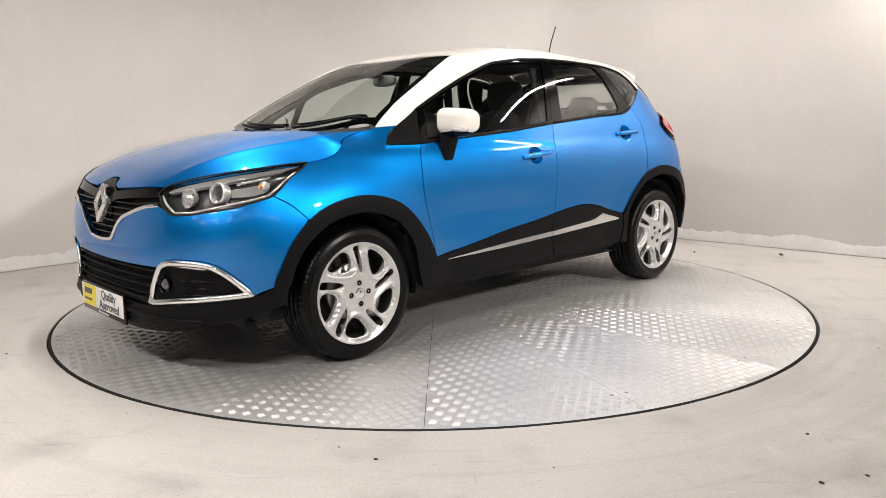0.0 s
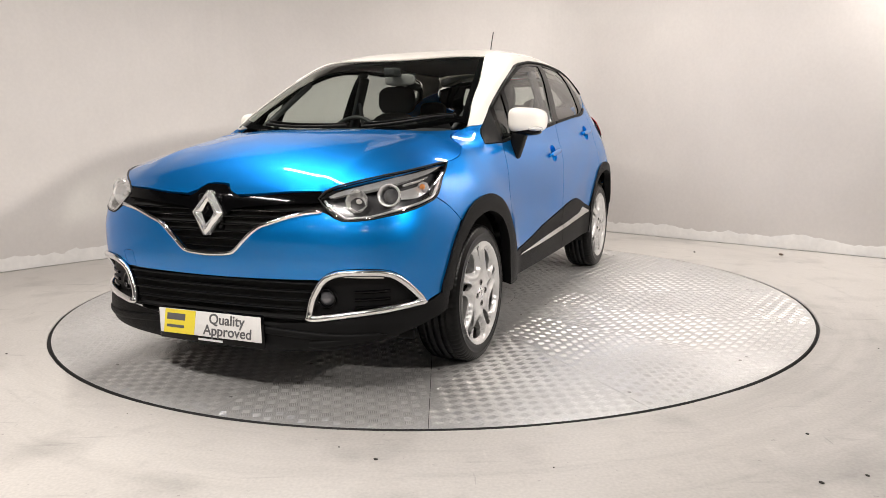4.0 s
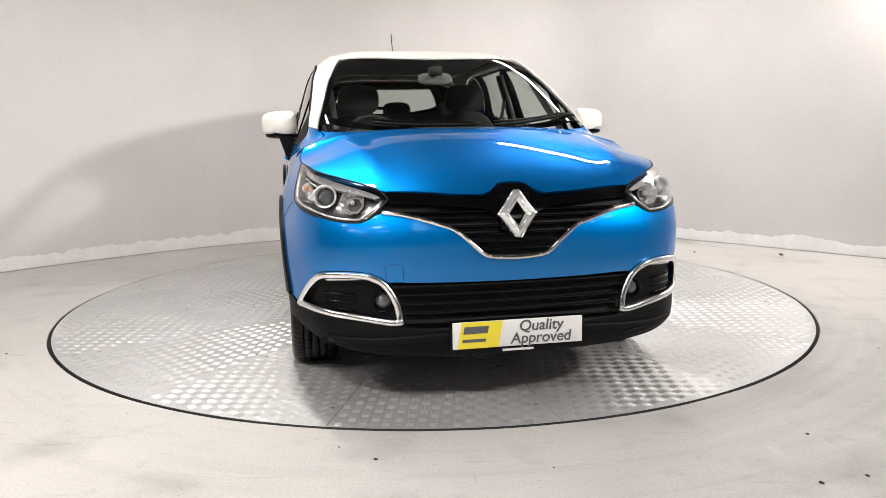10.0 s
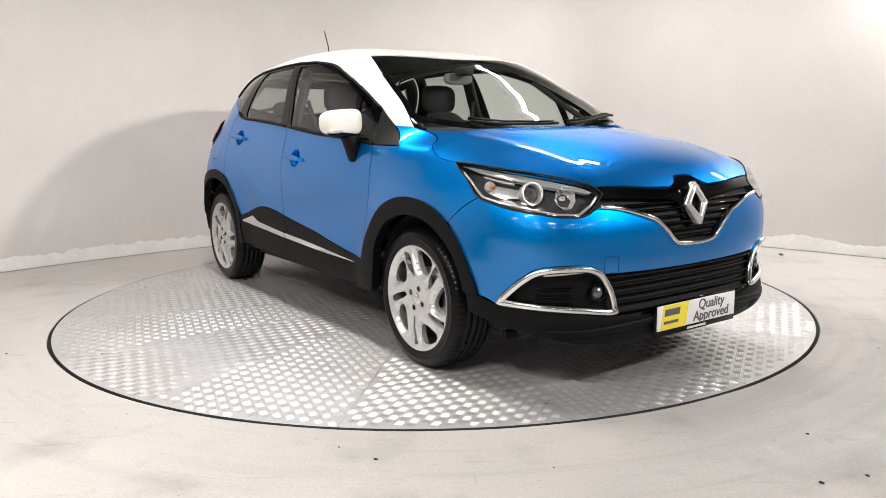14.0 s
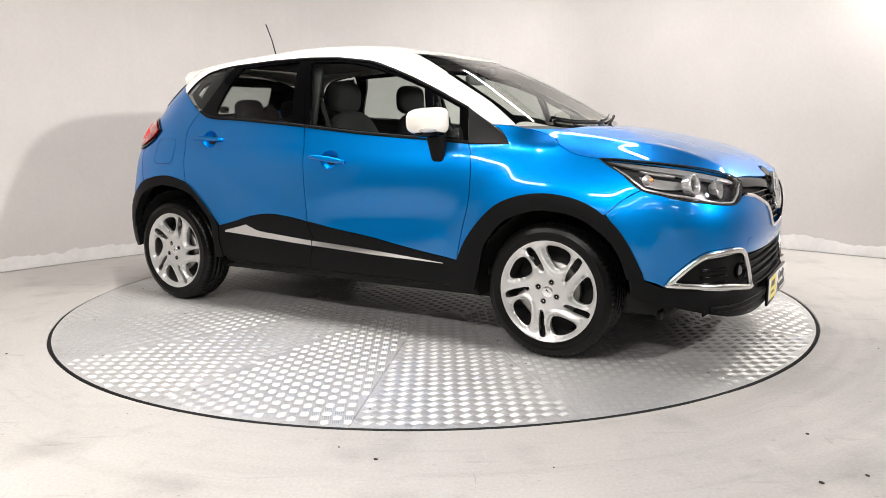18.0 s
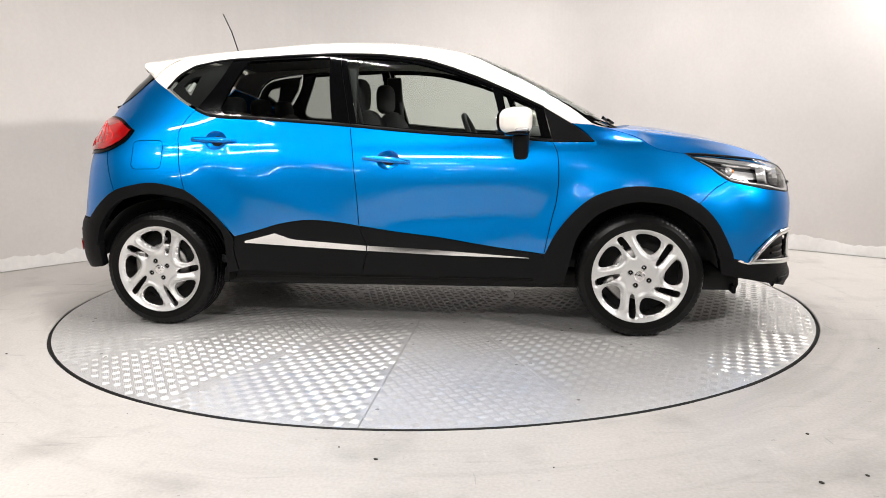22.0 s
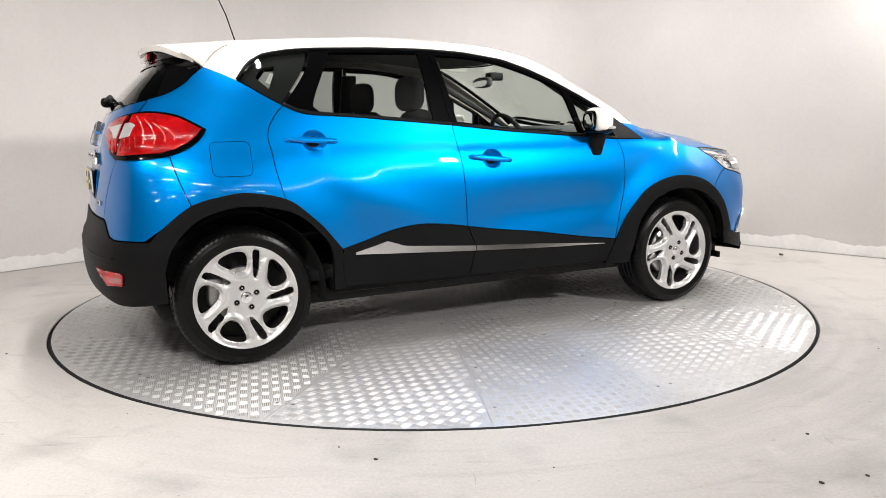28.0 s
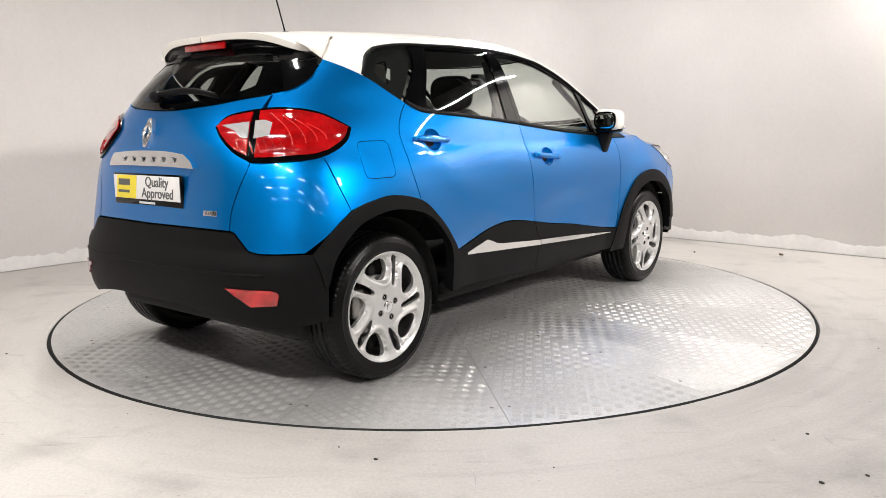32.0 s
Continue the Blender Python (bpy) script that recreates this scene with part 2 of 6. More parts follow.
def shrink(pts, d):
    """The outline moved inwards by d."""
    area = .5 * np.sum(pts[:, 0] * np.roll(pts[:, 1], -1) - np.roll(pts[:, 0], -1) * pts[:, 1])
    a, b = np.roll(pts, 1, 0), np.roll(pts, -1, 0)
    t = b - a
    t /= np.maximum(np.linalg.norm(t, axis=1), 1e-9)[:, None]
    n = np.stack([-t[:, 1], t[:, 0]], -1) * np.sign(area)
    return pts + n * d


def inside(p, poly):
    x, y = p[:, 0][:, None], p[:, 1][:, None]
    a, b = poly, np.roll(poly, -1, 0)
    hit = ((a[:, 1] > y) != (b[:, 1] > y)) & (x < (b[:, 0] - a[:, 0]) * (y - a[:, 1]) / np.where(b[:, 1] == a[:, 1], 1e-12, b[:, 1] - a[:, 1]) + a[:, 0])
    return hit.sum(1) % 2 == 1


def panel(name, outline, fn, out, material, parent=None, label="", lift=0.0, thick=.014, gap=.0022, step=.035, holes=(), dish=None):
    """A sheet cut to an outline, laid on the surface fn and turned in at its edges."""
    loops = [shrink(outline, gap)] + [np.asarray(h) for h in holes]
    lo, hi = loops[0].min(0), loops[0].max(0)
    gx, gy = np.meshgrid(np.arange(lo[0] + step / 2, hi[0], step), np.arange(lo[1] + step / 2, hi[1], step))
    grid = np.stack([gx.ravel() + .13 * step * np.sin(gy.ravel() * 91), gy.ravel()], -1)
    keep = inside(grid, loops[0])
    edge = np.concatenate(loops)
    for h in loops[1:]:
        keep &= ~inside(grid, h)
    grid = grid[keep]
    if len(grid):
        d = np.sqrt(((grid[:, None, :] - edge[None]) ** 2).sum(2)).min(1)
        grid = grid[d > step * .35]
    pts = np.concatenate([edge, grid])
    edges, k = [], 0
    for h in loops:
        edges += [(k + i, k + (i + 1) % len(h)) for i in range(len(h))]
        k += len(h)
    from mathutils.geometry import delaunay_2d_cdt
    vs, es, fs, *_ = delaunay_2d_cdt([Vector(p) for p in pts], edges, [], 0, 1e-6)
    uv = np.array([(v.x, v.y) for v in vs])
    tri = np.array([f for f in fs if len(f) == 3])
    cen = uv[tri].mean(1)
    ok = inside(cen, loops[0])
    for h in loops[1:]:
        ok &= ~inside(cen, h)
    tri = tri[ok]

    def place(w):
        return fn(w[:, 0], w[:, 1])
    h = 2e-3
    P = place(uv)
    du = place(uv + [h, 0]) - place(uv - [h, 0])
    dv = place(uv + [0, h]) - place(uv - [0, h])
    N = np.cross(du, dv)
    N /= np.maximum(np.linalg.norm(N, axis=1), 1e-12)[:, None]
    ref = np.asarray(out(P)) if callable(out) else np.broadcast_to(np.array(out, float), P.shape)
    N *= np.where((N * ref).sum(1) < 0, -1, 1)[:, None]
    if dish:
        def sunk(w):
            q = place(w)
            k = np.cross(place(w + [h, 0]) - place(w - [h, 0]), place(w + [0, h]) - place(w - [0, h]))
            k /= np.maximum(np.linalg.norm(k, axis=1), 1e-12)[:, None]
            k *= np.where((k * ref).sum(1) < 0, -1, 1)[:, None]
            return q + k * (lift + dish(w))[:, None]
        P = sunk(uv)
        N = np.cross(sunk(uv + [h, 0]) - sunk(uv - [h, 0]), sunk(uv + [0, h]) - sunk(uv - [0, h]))
        N /= np.maximum(np.linalg.norm(N, axis=1), 1e-12)[:, None]
        N *= np.where((N * ref).sum(1) < 0, -1, 1)[:, None]
    else:
        P = P + N * lift
    a = np.cross(P[tri[:, 1]] - P[tri[:, 0]], P[tri[:, 2]] - P[tri[:, 0]])
    flip = (a * N[tri[:, 0]]).sum(1) < 0
    tri[flip] = tri[flip][:, ::-1]
    verts, norms, faces = [tuple(p) for p in P], [tuple(n) for n in N], [tuple(int(i) for i in f) for f in tri]
    if thick:
        count = {}
        for f in faces:
            for i in range(3):
                e = (f[i], f[(i + 1) % 3])
                count[e] = 1
        for a, b in [e for e in count if (e[1], e[0]) not in count]:
            pa, pb, na, nb = P[a], P[b], N[a], N[b]
            side = np.cross(pb - pa, na)
            side /= max(np.linalg.norm(side), 1e-12)
            i = len(verts)
            verts += [tuple(pa), tuple(pb), tuple(pb - nb * thick - side * thick * .15), tuple(pa - na * thick - side * thick * .15)]
            norms += [tuple(side)] * 4
            faces.append((i + 1, i, i + 3, i + 2))
    return mesh_part(name, verts, faces, material, parent, label, True, norms)


def band(name, pts, normals, width, height, material, parent=None, label="", closed=False, seg=10, lift=0.0):
    """A rounded moulding that runs along points of a surface."""
    pts, normals = np.asarray(pts, float), np.asarray(normals, float)
    n = len(pts)
    if closed:
        tan = np.roll(pts, -1, 0) - np.roll(pts, 1, 0)
    else:
        tan = np.gradient(pts, axis=0)
    tan /= np.maximum(np.linalg.norm(tan, axis=1), 1e-12)[:, None]
    side = np.cross(tan, normals)
    side /= np.maximum(np.linalg.norm(side, axis=1), 1e-12)[:, None]
    width = np.broadcast_to(width, n)
    verts, faces = [], []
    for i in range(n):
        for k in range(seg):
            a = 2 * math.pi * k / seg
            c, s = math.cos(a), math.sin(a)
            q = (abs(c) ** 3 + abs(s) ** 3) ** (-1 / 3)
            verts.append(tuple(pts[i] + side[i] * c * q * width[i] / 2 + normals[i] * (lift + s * q * height / 2)))
    for i in range(n if closed else n - 1):
        j = (i + 1) % n
        for k in range(seg):
            faces.append((i * seg + k, i * seg + (k + 1) % seg, j * seg + (k + 1) % seg, j * seg + k))
    if not closed:
        faces += [tuple(range(seg))[::-1], tuple(range((n - 1) * seg, n * seg))]
    return mesh_part(name, verts, faces, material, parent, label)


def tube(name, pts, r, material, parent=None, label="", seg=8):
    pts = np.asarray(pts, float)
    d = pts[-1] - pts[0]
    up = np.array((0, 0, 1.0)) if abs(d[2]) < .9 * np.linalg.norm(d) else np.array((1.0, 0, 0))
    return band(name, pts, np.broadcast_to(up, pts.shape), 2 * r, 2 * r, material, parent, label, seg=seg)


def on(fn, uv, out):
    """Points and outward normals of a surface at places uv."""
    uv = np.asarray(uv, float)
    h = 2e-3
    P = fn(uv[:, 0], uv[:, 1])
    N = np.cross(fn(uv[:, 0] + h, uv[:, 1]) - fn(uv[:, 0] - h, uv[:, 1]), fn(uv[:, 0], uv[:, 1] + h) - fn(uv[:, 0], uv[:, 1] - h))
    N /= np.maximum(np.linalg.norm(N, axis=1), 1e-12)[:, None]
    ref = np.asarray(out(P)) if callable(out) else np.broadcast_to(np.array(out, float), P.shape)
    return P, N * np.where((N * ref).sum(1) < 0, -1, 1)[:, None]


def words(name, text, size, m, material, parent, label="", depth=.0008):
    """Lettering as a mesh, centred at the pose m."""
    cu = bpy.data.curves.new(name, "FONT")
    cu.body, cu.size, cu.align_x, cu.align_y, cu.extrude = text, size, "CENTER", "CENTER", depth
    cu.offset = size * .012
    tmp = new(name, cu)
    bpy.context.view_layer.update()
    me = bpy.data.meshes.new_from_object(tmp)
    bpy.data.objects.remove(tmp)
    me.materials.clear()
    me.materials.append(material)
    me.transform(m)
    ob = new(name, me)
    ob.parent = parent
    return tagged(ob, label)
# ---------------------------------------------------------------- the room


def ring_mesh(name, r0, r1, z0, z1, material, seg=160, parent=None, label=""):
    v, f = [], []
    for i in range(seg):
        a = 2 * math.pi * i / seg
        v += [(r0 * math.cos(a), r0 * math.sin(a), z0), (r1 * math.cos(a), r1 * math.sin(a), z1)]
    for i in range(seg):
        j = (i + 1) % seg
        f.append((2 * i, 2 * i + 1, 2 * j + 1, 2 * j))
    return mesh_part(name, v, f, material, parent, label)


def floor_sheet():
    """Concrete with a round pit for the turntable: top and a short lip."""
    seg, radii = 192, (2.257, 2.260, 2.4, 3.0, 4.5, 7, 10, 14)
    v, f = [], []
    for k, r in enumerate((2.256,) + radii):
        for i in range(seg):
            a = 2 * math.pi * i / seg
            rr = r + (.004 * noise.noise((7 * math.cos(a), 7 * math.sin(a), 3)) if k < 3 else 0)
            v.append((rr * math.cos(a), rr * math.sin(a), -.006 if k == 0 else (-.003 if k == 1 else 0)))
    for k in range(len(radii)):
        for i in range(seg):
            j = (i + 1) % seg
            f.append((k * seg + i, (k + 1) * seg + i, (k + 1) * seg + j, k * seg + j))
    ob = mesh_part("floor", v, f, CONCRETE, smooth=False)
    return tagged(ob, "pale worn concrete floor round the turntable", "floor", kind="structure")


floor_sheet()
tagged(ring_mesh("groove", 2.2, 2.29, -.03, -.005, GROOVE), "black gap round the turntable", "groove", kind="structure")


def wall(name, pts, height, label, thick=.12, material=PLASTER):
    """An upright wall along points of the plan; its face is on the points, its thickness behind."""
    p = np.array(pts, float)
    t = np.gradient(p, axis=0)
    t /= np.linalg.norm(t, axis=1)[:, None]
    back = p + np.stack([-t[:, 1], t[:, 0]], -1) * thick
    n = len(p)
    v = [(x, y, 0) for x, y in p] + [(x, y, height) for x, y in p] + [(x, y, 0) for x, y in back] + [(x, y, height) for x, y in back]
    f = []
    for i in range(n - 1):
        f += [(i, i + 1, n + i + 1, n + i), (2 * n + i + 1, 2 * n + i, 3 * n + i, 3 * n + i + 1), (n + i, n + i + 1, 3 * n + i + 1, 3 * n + i)]
    f += [(0, n, 3 * n, 2 * n), (n - 1, 3 * n - 1, 4 * n - 1, 2 * n - 1)]
    return tagged(mesh_part(name, v, f, material, smooth=False), label, "wall", kind="structure")


HEIGHT = 3.15
left_run = curve([(-8.0, -3.6), (-5.6, -1.35), (-3.4, 1.05), (-2.78, 1.67), (-2.41, 1.99), (-1.79, 2.42), (-.9, 2.82), (.3, 3.09), (1.45, 3.16)], step=.12)
left_run = left_run[:np.argmax(left_run[:, 0])]
bend = np.linspace(0, 1, 15)[:, None]
bend = (1 - bend) ** 2 * (1.15, 3.145) + 2 * bend * (1 - bend) * (1.45, 3.165) + bend ** 2 * (1.67, 2.944)
left_run = np.concatenate([left_run[left_run[:, 0] < 1.1], bend])
wall("wall_north", left_run, HEIGHT, "curved warm white plaster wall behind the turntable")
right_run = np.array([(1.67 + 2.14 * k / 10, 2.944 - 2.10 * k / 10) for k in range(33)])
wall("wall_east", right_run, HEIGHT, "straight warm white plaster wall meeting the curved one")
GARAGE = mat("grey_painted_block", (.07, .068, .066), .8, 0, grain=.05, scale=20, spots=.15, spot_scale=1.2)
wall("wall_south", [(8.6, -11), (0, -11), (-8.6, -11)], HEIGHT, "dim grey wall at the far side of the garage", material=GARAGE)
wall("wall_west", [(-8.2, -11.2), (-8.2, -7), (-8.2, -3.4)], HEIGHT, "dim grey side wall", material=GARAGE)
wall("wall_side", [(8.4, -3.4), (8.4, -7), (8.4, -11.2)], HEIGHT, "dim grey side wall", material=GARAGE)
bm = bevel_box((22, 20, .2), (0, -4, HEIGHT + .1), 0)
tagged(part("ceiling", bm, CEILING), "dark grey ceiling of the garage", "ceiling", kind="structure")


def whitewash(name, run, label):
    """White paint splashed along the foot of a wall, with an uneven upper edge."""
    d = np.concatenate([[0], np.cumsum(np.linalg.norm(np.diff(run, axis=0), axis=1))])
    s = np.arange(0, d[-1], .025)
    x, y = np.interp(s, d, run[:, 0]), np.interp(s, d, run[:, 1])
    tx, ty = np.gradient(x), np.gradient(y)
    k = np.hypot(tx, ty)
    nx, ny = ty / k, -tx / k
    v, f = [], []
    for i in range(len(s)):
        h = .02 * max(0, noise.noise((s[i] * 27, 3, 8))) + .03 * max(0, noise.noise((s[i] * 1.1, 7, 8))) + .105 + .035 * noise.noise((s[i] * 2.2, 5, 1)) + .025 * noise.noise((s[i] * 11, 2, 4)) + .02 * max(0, noise.noise((s[i] * 4, 9, 2)))
        for z, o in ((0, .012), (h * .8, .006), (h, .0015)):
            v.append((x[i] + nx[i] * o, y[i] + ny[i] * o, z))
    for i in range(len(s) - 1):
        for j in range(2):
            f.append((3 * i + j, 3 * i + 3 + j, 3 * i + 4 + j, 3 * i + 1 + j))
    gap = [(x[i] + nx[i] * o, y[i] + ny[i] * o, .0025) for i in range(len(s)) for o in (.011, .019 + .006 * noise.noise((s[i] * 9, 1, 1)))]
    tagged(mesh_part("trim_" + name[-1], gap, [(2 * i, 2 * i + 2, 2 * i + 3, 2 * i + 1) for i in range(len(s) - 1)], GROOVE, smooth=False), "thin dark joint between wall and floor", "joint", kind="structure")
    return tagged(mesh_part(name, v, f, WHITEWASH), label, "skirting", kind="structure")


whitewash("baseboard_1", left_run[14:], "rough white paint along the foot of the curved wall")
whitewash("baseboard_2", right_run, "rough white paint along the foot of the straight wall")



def chip(x, y, size, material, label):
    b = blob((size, size * .6, size * .35), (0, 0, size * .3), 2.2, 8, 6)
    for v in b.verts:
        v.co *= 1 + .35 * noise.noise(v.co * 60 + Vector((x, y, 0)))
    ob = part("floor_chip", b, material)
    ob.matrix_world = pose(x, y, 0, 0, 0, 97 * x)
    return tagged(ob, label, "debris", "bits on the floor")


CRUMB = mat("dark_crumb", (.03, .027, .025), .8, 0, grain=.3, scale=200)
STONE = mat("brown_stone", (.14, .10, .08), .8, 0, grain=.3, scale=120)
for x, y, size in ((-2.123, -1.197, .009), (-.204, -2.492, .008), (-1.2, -2.038, .004), (1.329, -2.674, .007), (1.164, -2.716, .009), (1.3, -2.348, .007), (2.129, -1.353, .006), (.372, -2.575, .004), (2.206, 1.493, .012), (-.338, -2.387, .004)):
    chip(x, y, size, CRUMB, "small dark chip on the concrete floor")
chip(2.854, 1.29, .022, STONE, "small brown stone on the concrete floor")

# batten lamps under the ceiling and the flood light on its stand
for (ax, ay), (bx, by), tz, watts in TUBES:
    fix = empty("ceiling_lamp", ((ax + bx) / 2, (ay + by) / 2, tz))
    fix.rotation_euler.z = math.atan2(by - ay, bx - ax)
    n = math.hypot(bx - ax, by - ay)
    part("housing", bevel_box((n + .06, .07, .05), (0, 0, .0), .008), LAMP_WHITE, fix)
    for s in (-1, 1):
        part("end_cap", bevel_box((.03, .06, .05), (s * (n / 2 + .02), 0, -.03), .006), LAMP_WHITE, fix)
    part("hanger", bevel_box((.02, .02, max(.02, HEIGHT - tz - .02)), (0, 0, (HEIGHT - tz) / 2 + .012), .003), LAMP_WHITE, fix)
    tagged(fix, "white batten tube lamp under the ceiling", "lamp", "tube lamps")
# rows of lit battens in the open garage, which the paint mirrors
TUBE_GLOW = bpy.data.materials.new("lit_tube")
TUBE_GLOW.use_nodes = True
TUBE_GLOW.node_tree.nodes["Principled BSDF"].inputs["Emission Color"].default_value = (*WARM, 1)
TUBE_GLOW.node_tree.nodes["Principled BSDF"].inputs["Emission Strength"].default_value = 36
batten = empty("garage_lamp", (-4.8, -6.3, 3.02))
part("housing", bevel_box((1.26, .07, .05), (0, 0, .03), .008), LAMP_WHITE, batten)
part("tube", lathe(((0, -.6), (.019, -.6), (.019, .6), (0, .6)), 12, "x"), TUBE_GLOW, batten)
part("hanger", bevel_box((.02, .02, .08), (0, 0, .09), .003), LAMP_WHITE, batten)
tagged(batten, "lit white batten tube lamp under the garage ceiling", "lamp", "garage lamps")
for gy in (-6.3, -8.1, -9.9):
    for gx in (-4.8, -2.0, .8, 3.6, 6.4):
        if (gx, gy) != (-4.8, -6.3):
            copy_thing(batten, pose(gx, gy, 3.02))
stand = empty("flood_light_stand", (FLOOD[0], FLOOD[1], 0))
part("pole", lathe(((0, 0), (.02, 0), (.02, FLOOD[2] - .2), (0, FLOOD[2] - .2)), 16, "z"), PLASTIC, stand)
hd = part("lamp_head", bevel_box((.42, .08, .56), (0, 0, 0), .02), PLASTIC, stand)
hd.matrix_local = pose(.04, -.04, FLOOD[2], 0, 0, 45)
for k in range(3):
    a = 2 * math.pi * k / 3
    tube("leg", [(.0, 0, .5), (.4 * math.cos(a), .4 * math.sin(a), .012)], .012, PLASTIC, stand)
tagged(stand, "black flood light on a tripod stand", "lamp")

# ---------------------------------------------------------------- the turntable


def turntable():
    top = empty("turntable")
    tagged(top, "round revolving car display table of aluminium tread plates", "turntable")
    part("edge_band", lathe(((TABLE_R - .001, -.05), (TABLE_R, -.003), (TABLE_R - .0025, -.0005), (TABLE_R - .0042, -.0005)), 192, "z"), GROOVE, top)
    mesh_part("base", [(2.2 * math.cos(2 * math.pi * i / 64), 2.2 * math.sin(2 * math.pi * i / 64), -.012) for i in range(64)], [tuple(range(64))], GROOVE, top)
    hub = .52
    n, off = 16, radians(1.2)
    rnd = random.Random(4)
    for i in range(n):
        a0, a1 = off + 2 * math.pi * i / n, off + 2 * math.pi * (i + 1) / n
        g = .0012
        seg = 10
        v, f = [], []
        for r in (hub + g, TABLE_R - .004):
            for k in range(seg + 1):
                a = a0 + g / r + (a1 - a0 - 2 * g / r) * k / seg
                v.append((r * math.cos(a), r * math.sin(a), 0))
        m = len(v)
        v += [(x, y, -.006) for x, y, z in v]
        for k in range(seg):
            f.append((k, seg + 1 + k, seg + 2 + k, k + 1))
        loop = list(range(seg + 1)) + list(range(2 * seg + 1, seg, -1))
        for a, b in zip(loop, loop[1:] + loop[:1]):
            f.append((a, b, b + m, a + m))
        plate = mesh_part("deck_plate", v, f, DECK, top, smooth=False)
        lay = radians(32 if i % 2 == 0 else 77) + rnd.uniform(-.03, .03)
        tread("tread", plate, a0, a1, hub, TABLE_R - .02, lay)
        for r in (.75, 1.15, 1.55, 2.05):
            for a in (a0 + .035 / r, a1 - .035 / r):
                if rnd.random() < .75:
                    b = lathe(((0, .0022), (.006, .0020), (.0085, 0)), 10, "z")
                    bmesh.ops.translate(b, verts=b.verts, vec=(r * math.cos(a), r * math.sin(a), .0005))
                    part("screw", b, STEEL, plate)
    disc = mesh_part("hub_plate", [((hub - .001) * math.cos(2 * math.pi * i / 72), (hub - .001) * math.sin(2 * math.pi * i / 72), 0) for i in range(72)], [tuple(range(72))], DECK, top, smooth=False)
    tread("tread", disc, 0, 2 * math.pi, 0, hub - .02, .3)
    return top


def tread(name, parent, a0, a1, r0, r1, lay):
    """Raised bars in groups of five, set crosswise in turn."""
    cell = .044
    g = np.arange(-54, 55)
    gx, gy = np.meshgrid(g, g)
    odd = ((gx + gy) % 2 == 0).ravel()
    u, w = gx.ravel() * cell, gy.ravel() * cell
    c, s = math.cos(lay), math.sin(lay)
    x, y = c * u - s * w, s * u + c * w
    r, a = np.hypot(x, y), np.mod(np.arctan2(y, x), 2 * math.pi)
    edge = .013 / np.maximum(r, .05)
    full = a1 - a0 > 6
    ok = (r > r0) & (r < r1 - .01) & (full | ((np.mod(a - a0, 2 * math.pi) > edge) & (np.mod(a - a0, 2 * math.pi) < (a1 - a0) - edge)))
    x, y, odd = x[ok], y[ok], odd[ok]
    L, W, H = .0185, .0031, .0013
    bar = np.array([(-L, 0, 0), (-L * .6, -W, 0), (L * .6, -W, 0), (L, 0, 0), (L * .6, W, 0), (-L * .6, W, 0), (-L * .55, 0, H), (L * .55, 0, H)])
    quads = ((1, 2, 7, 6), (4, 5, 6, 7), (0, 1, 6), (5, 0, 6), (2, 3, 7), (3, 4, 7))
    V, F = [], []
    base = 0
    group = np.concatenate([bar + (0, (k - 2) * .0076, .0002) for k in range(5)])
    gf = [tuple(q + 8 * k for q in f) for k in range(5) for f in quads]
    for px, py, o in zip(x, y, odd):
        t = lay + (math.pi / 2 if o else 0)
        c, s = math.cos(t), math.sin(t)
        V.append(np.stack([px + c * group[:, 0] - s * group[:, 1], py + s * group[:, 0] + c * group[:, 1], group[:, 2]], -1))
        F += [tuple(q + base for q in f) for f in gf]
        base += len(group)
    if V:
        tagged(mesh_part(name, np.concatenate(V), F, TREAD, parent, smooth=False), "raised five-bar tread pattern", kind="stuff")


TABLE = turntable()

# ---------------------------------------------------------------- the car's skin, x forward, y to its left
def pl(x, *knots):
    """Smooth profile through (place, value) knots: monotone cubic."""
    k = np.array(knots, float).reshape(-1, 2)
    xs, ys = k[:, 0], k[:, 1]
    x = np.clip(np.asarray(x, float), xs[0], xs[-1])
    h = np.diff(xs); d = np.diff(ys) / h
    m = np.empty(len(xs)); m[0], m[-1] = d[0], d[-1]
    prod = d[:-1] * d[1:]
    m[1:-1] = np.where(prod > 0, 2 * prod / np.where(d[:-1] + d[1:] == 0, 1, d[:-1] + d[1:]), 0)
    i = np.clip(np.searchsorted(xs, x) - 1, 0, len(h) - 1)
    t = (x - xs[i]) / h[i]
    a, b, t2, t3 = ys[i], ys[i + 1], t * t, t * t * t
    return (2*t3 - 3*t2 + 1)*a + (t3 - 2*t2 + t)*h[i]*m[i] + (3*t2 - 2*t3)*b + (t3 - t2)*h[i]*m[i + 1]


def nose_x(z):
    return pl(z, .15, 2.05, .2, 2.12, .25, 2.152, .31, 2.158, .38, 2.14, .48, 2.135, .56, 2.15, .66, 2.15, .75, 2.135, .84, 2.10, .9, 2.03, .96, 1.95, 1.1, 1.8)


def tail_x(z):
    return pl(z, .15, -1.72, .22, -1.80, .30, -1.89, .38, -1.925, .47, -1.93, .56, -1.92, .60, -1.900, .68, -1.886, .8, -1.868, .92, -1.852, 1.02, -1.834, 1.10, -1.806, 1.18, -1.766, 1.25, -1.718, 1.33, -1.645, 1.40, -1.575, 1.44, -1.56, 1.48, -1.58, 1.6, -1.62)


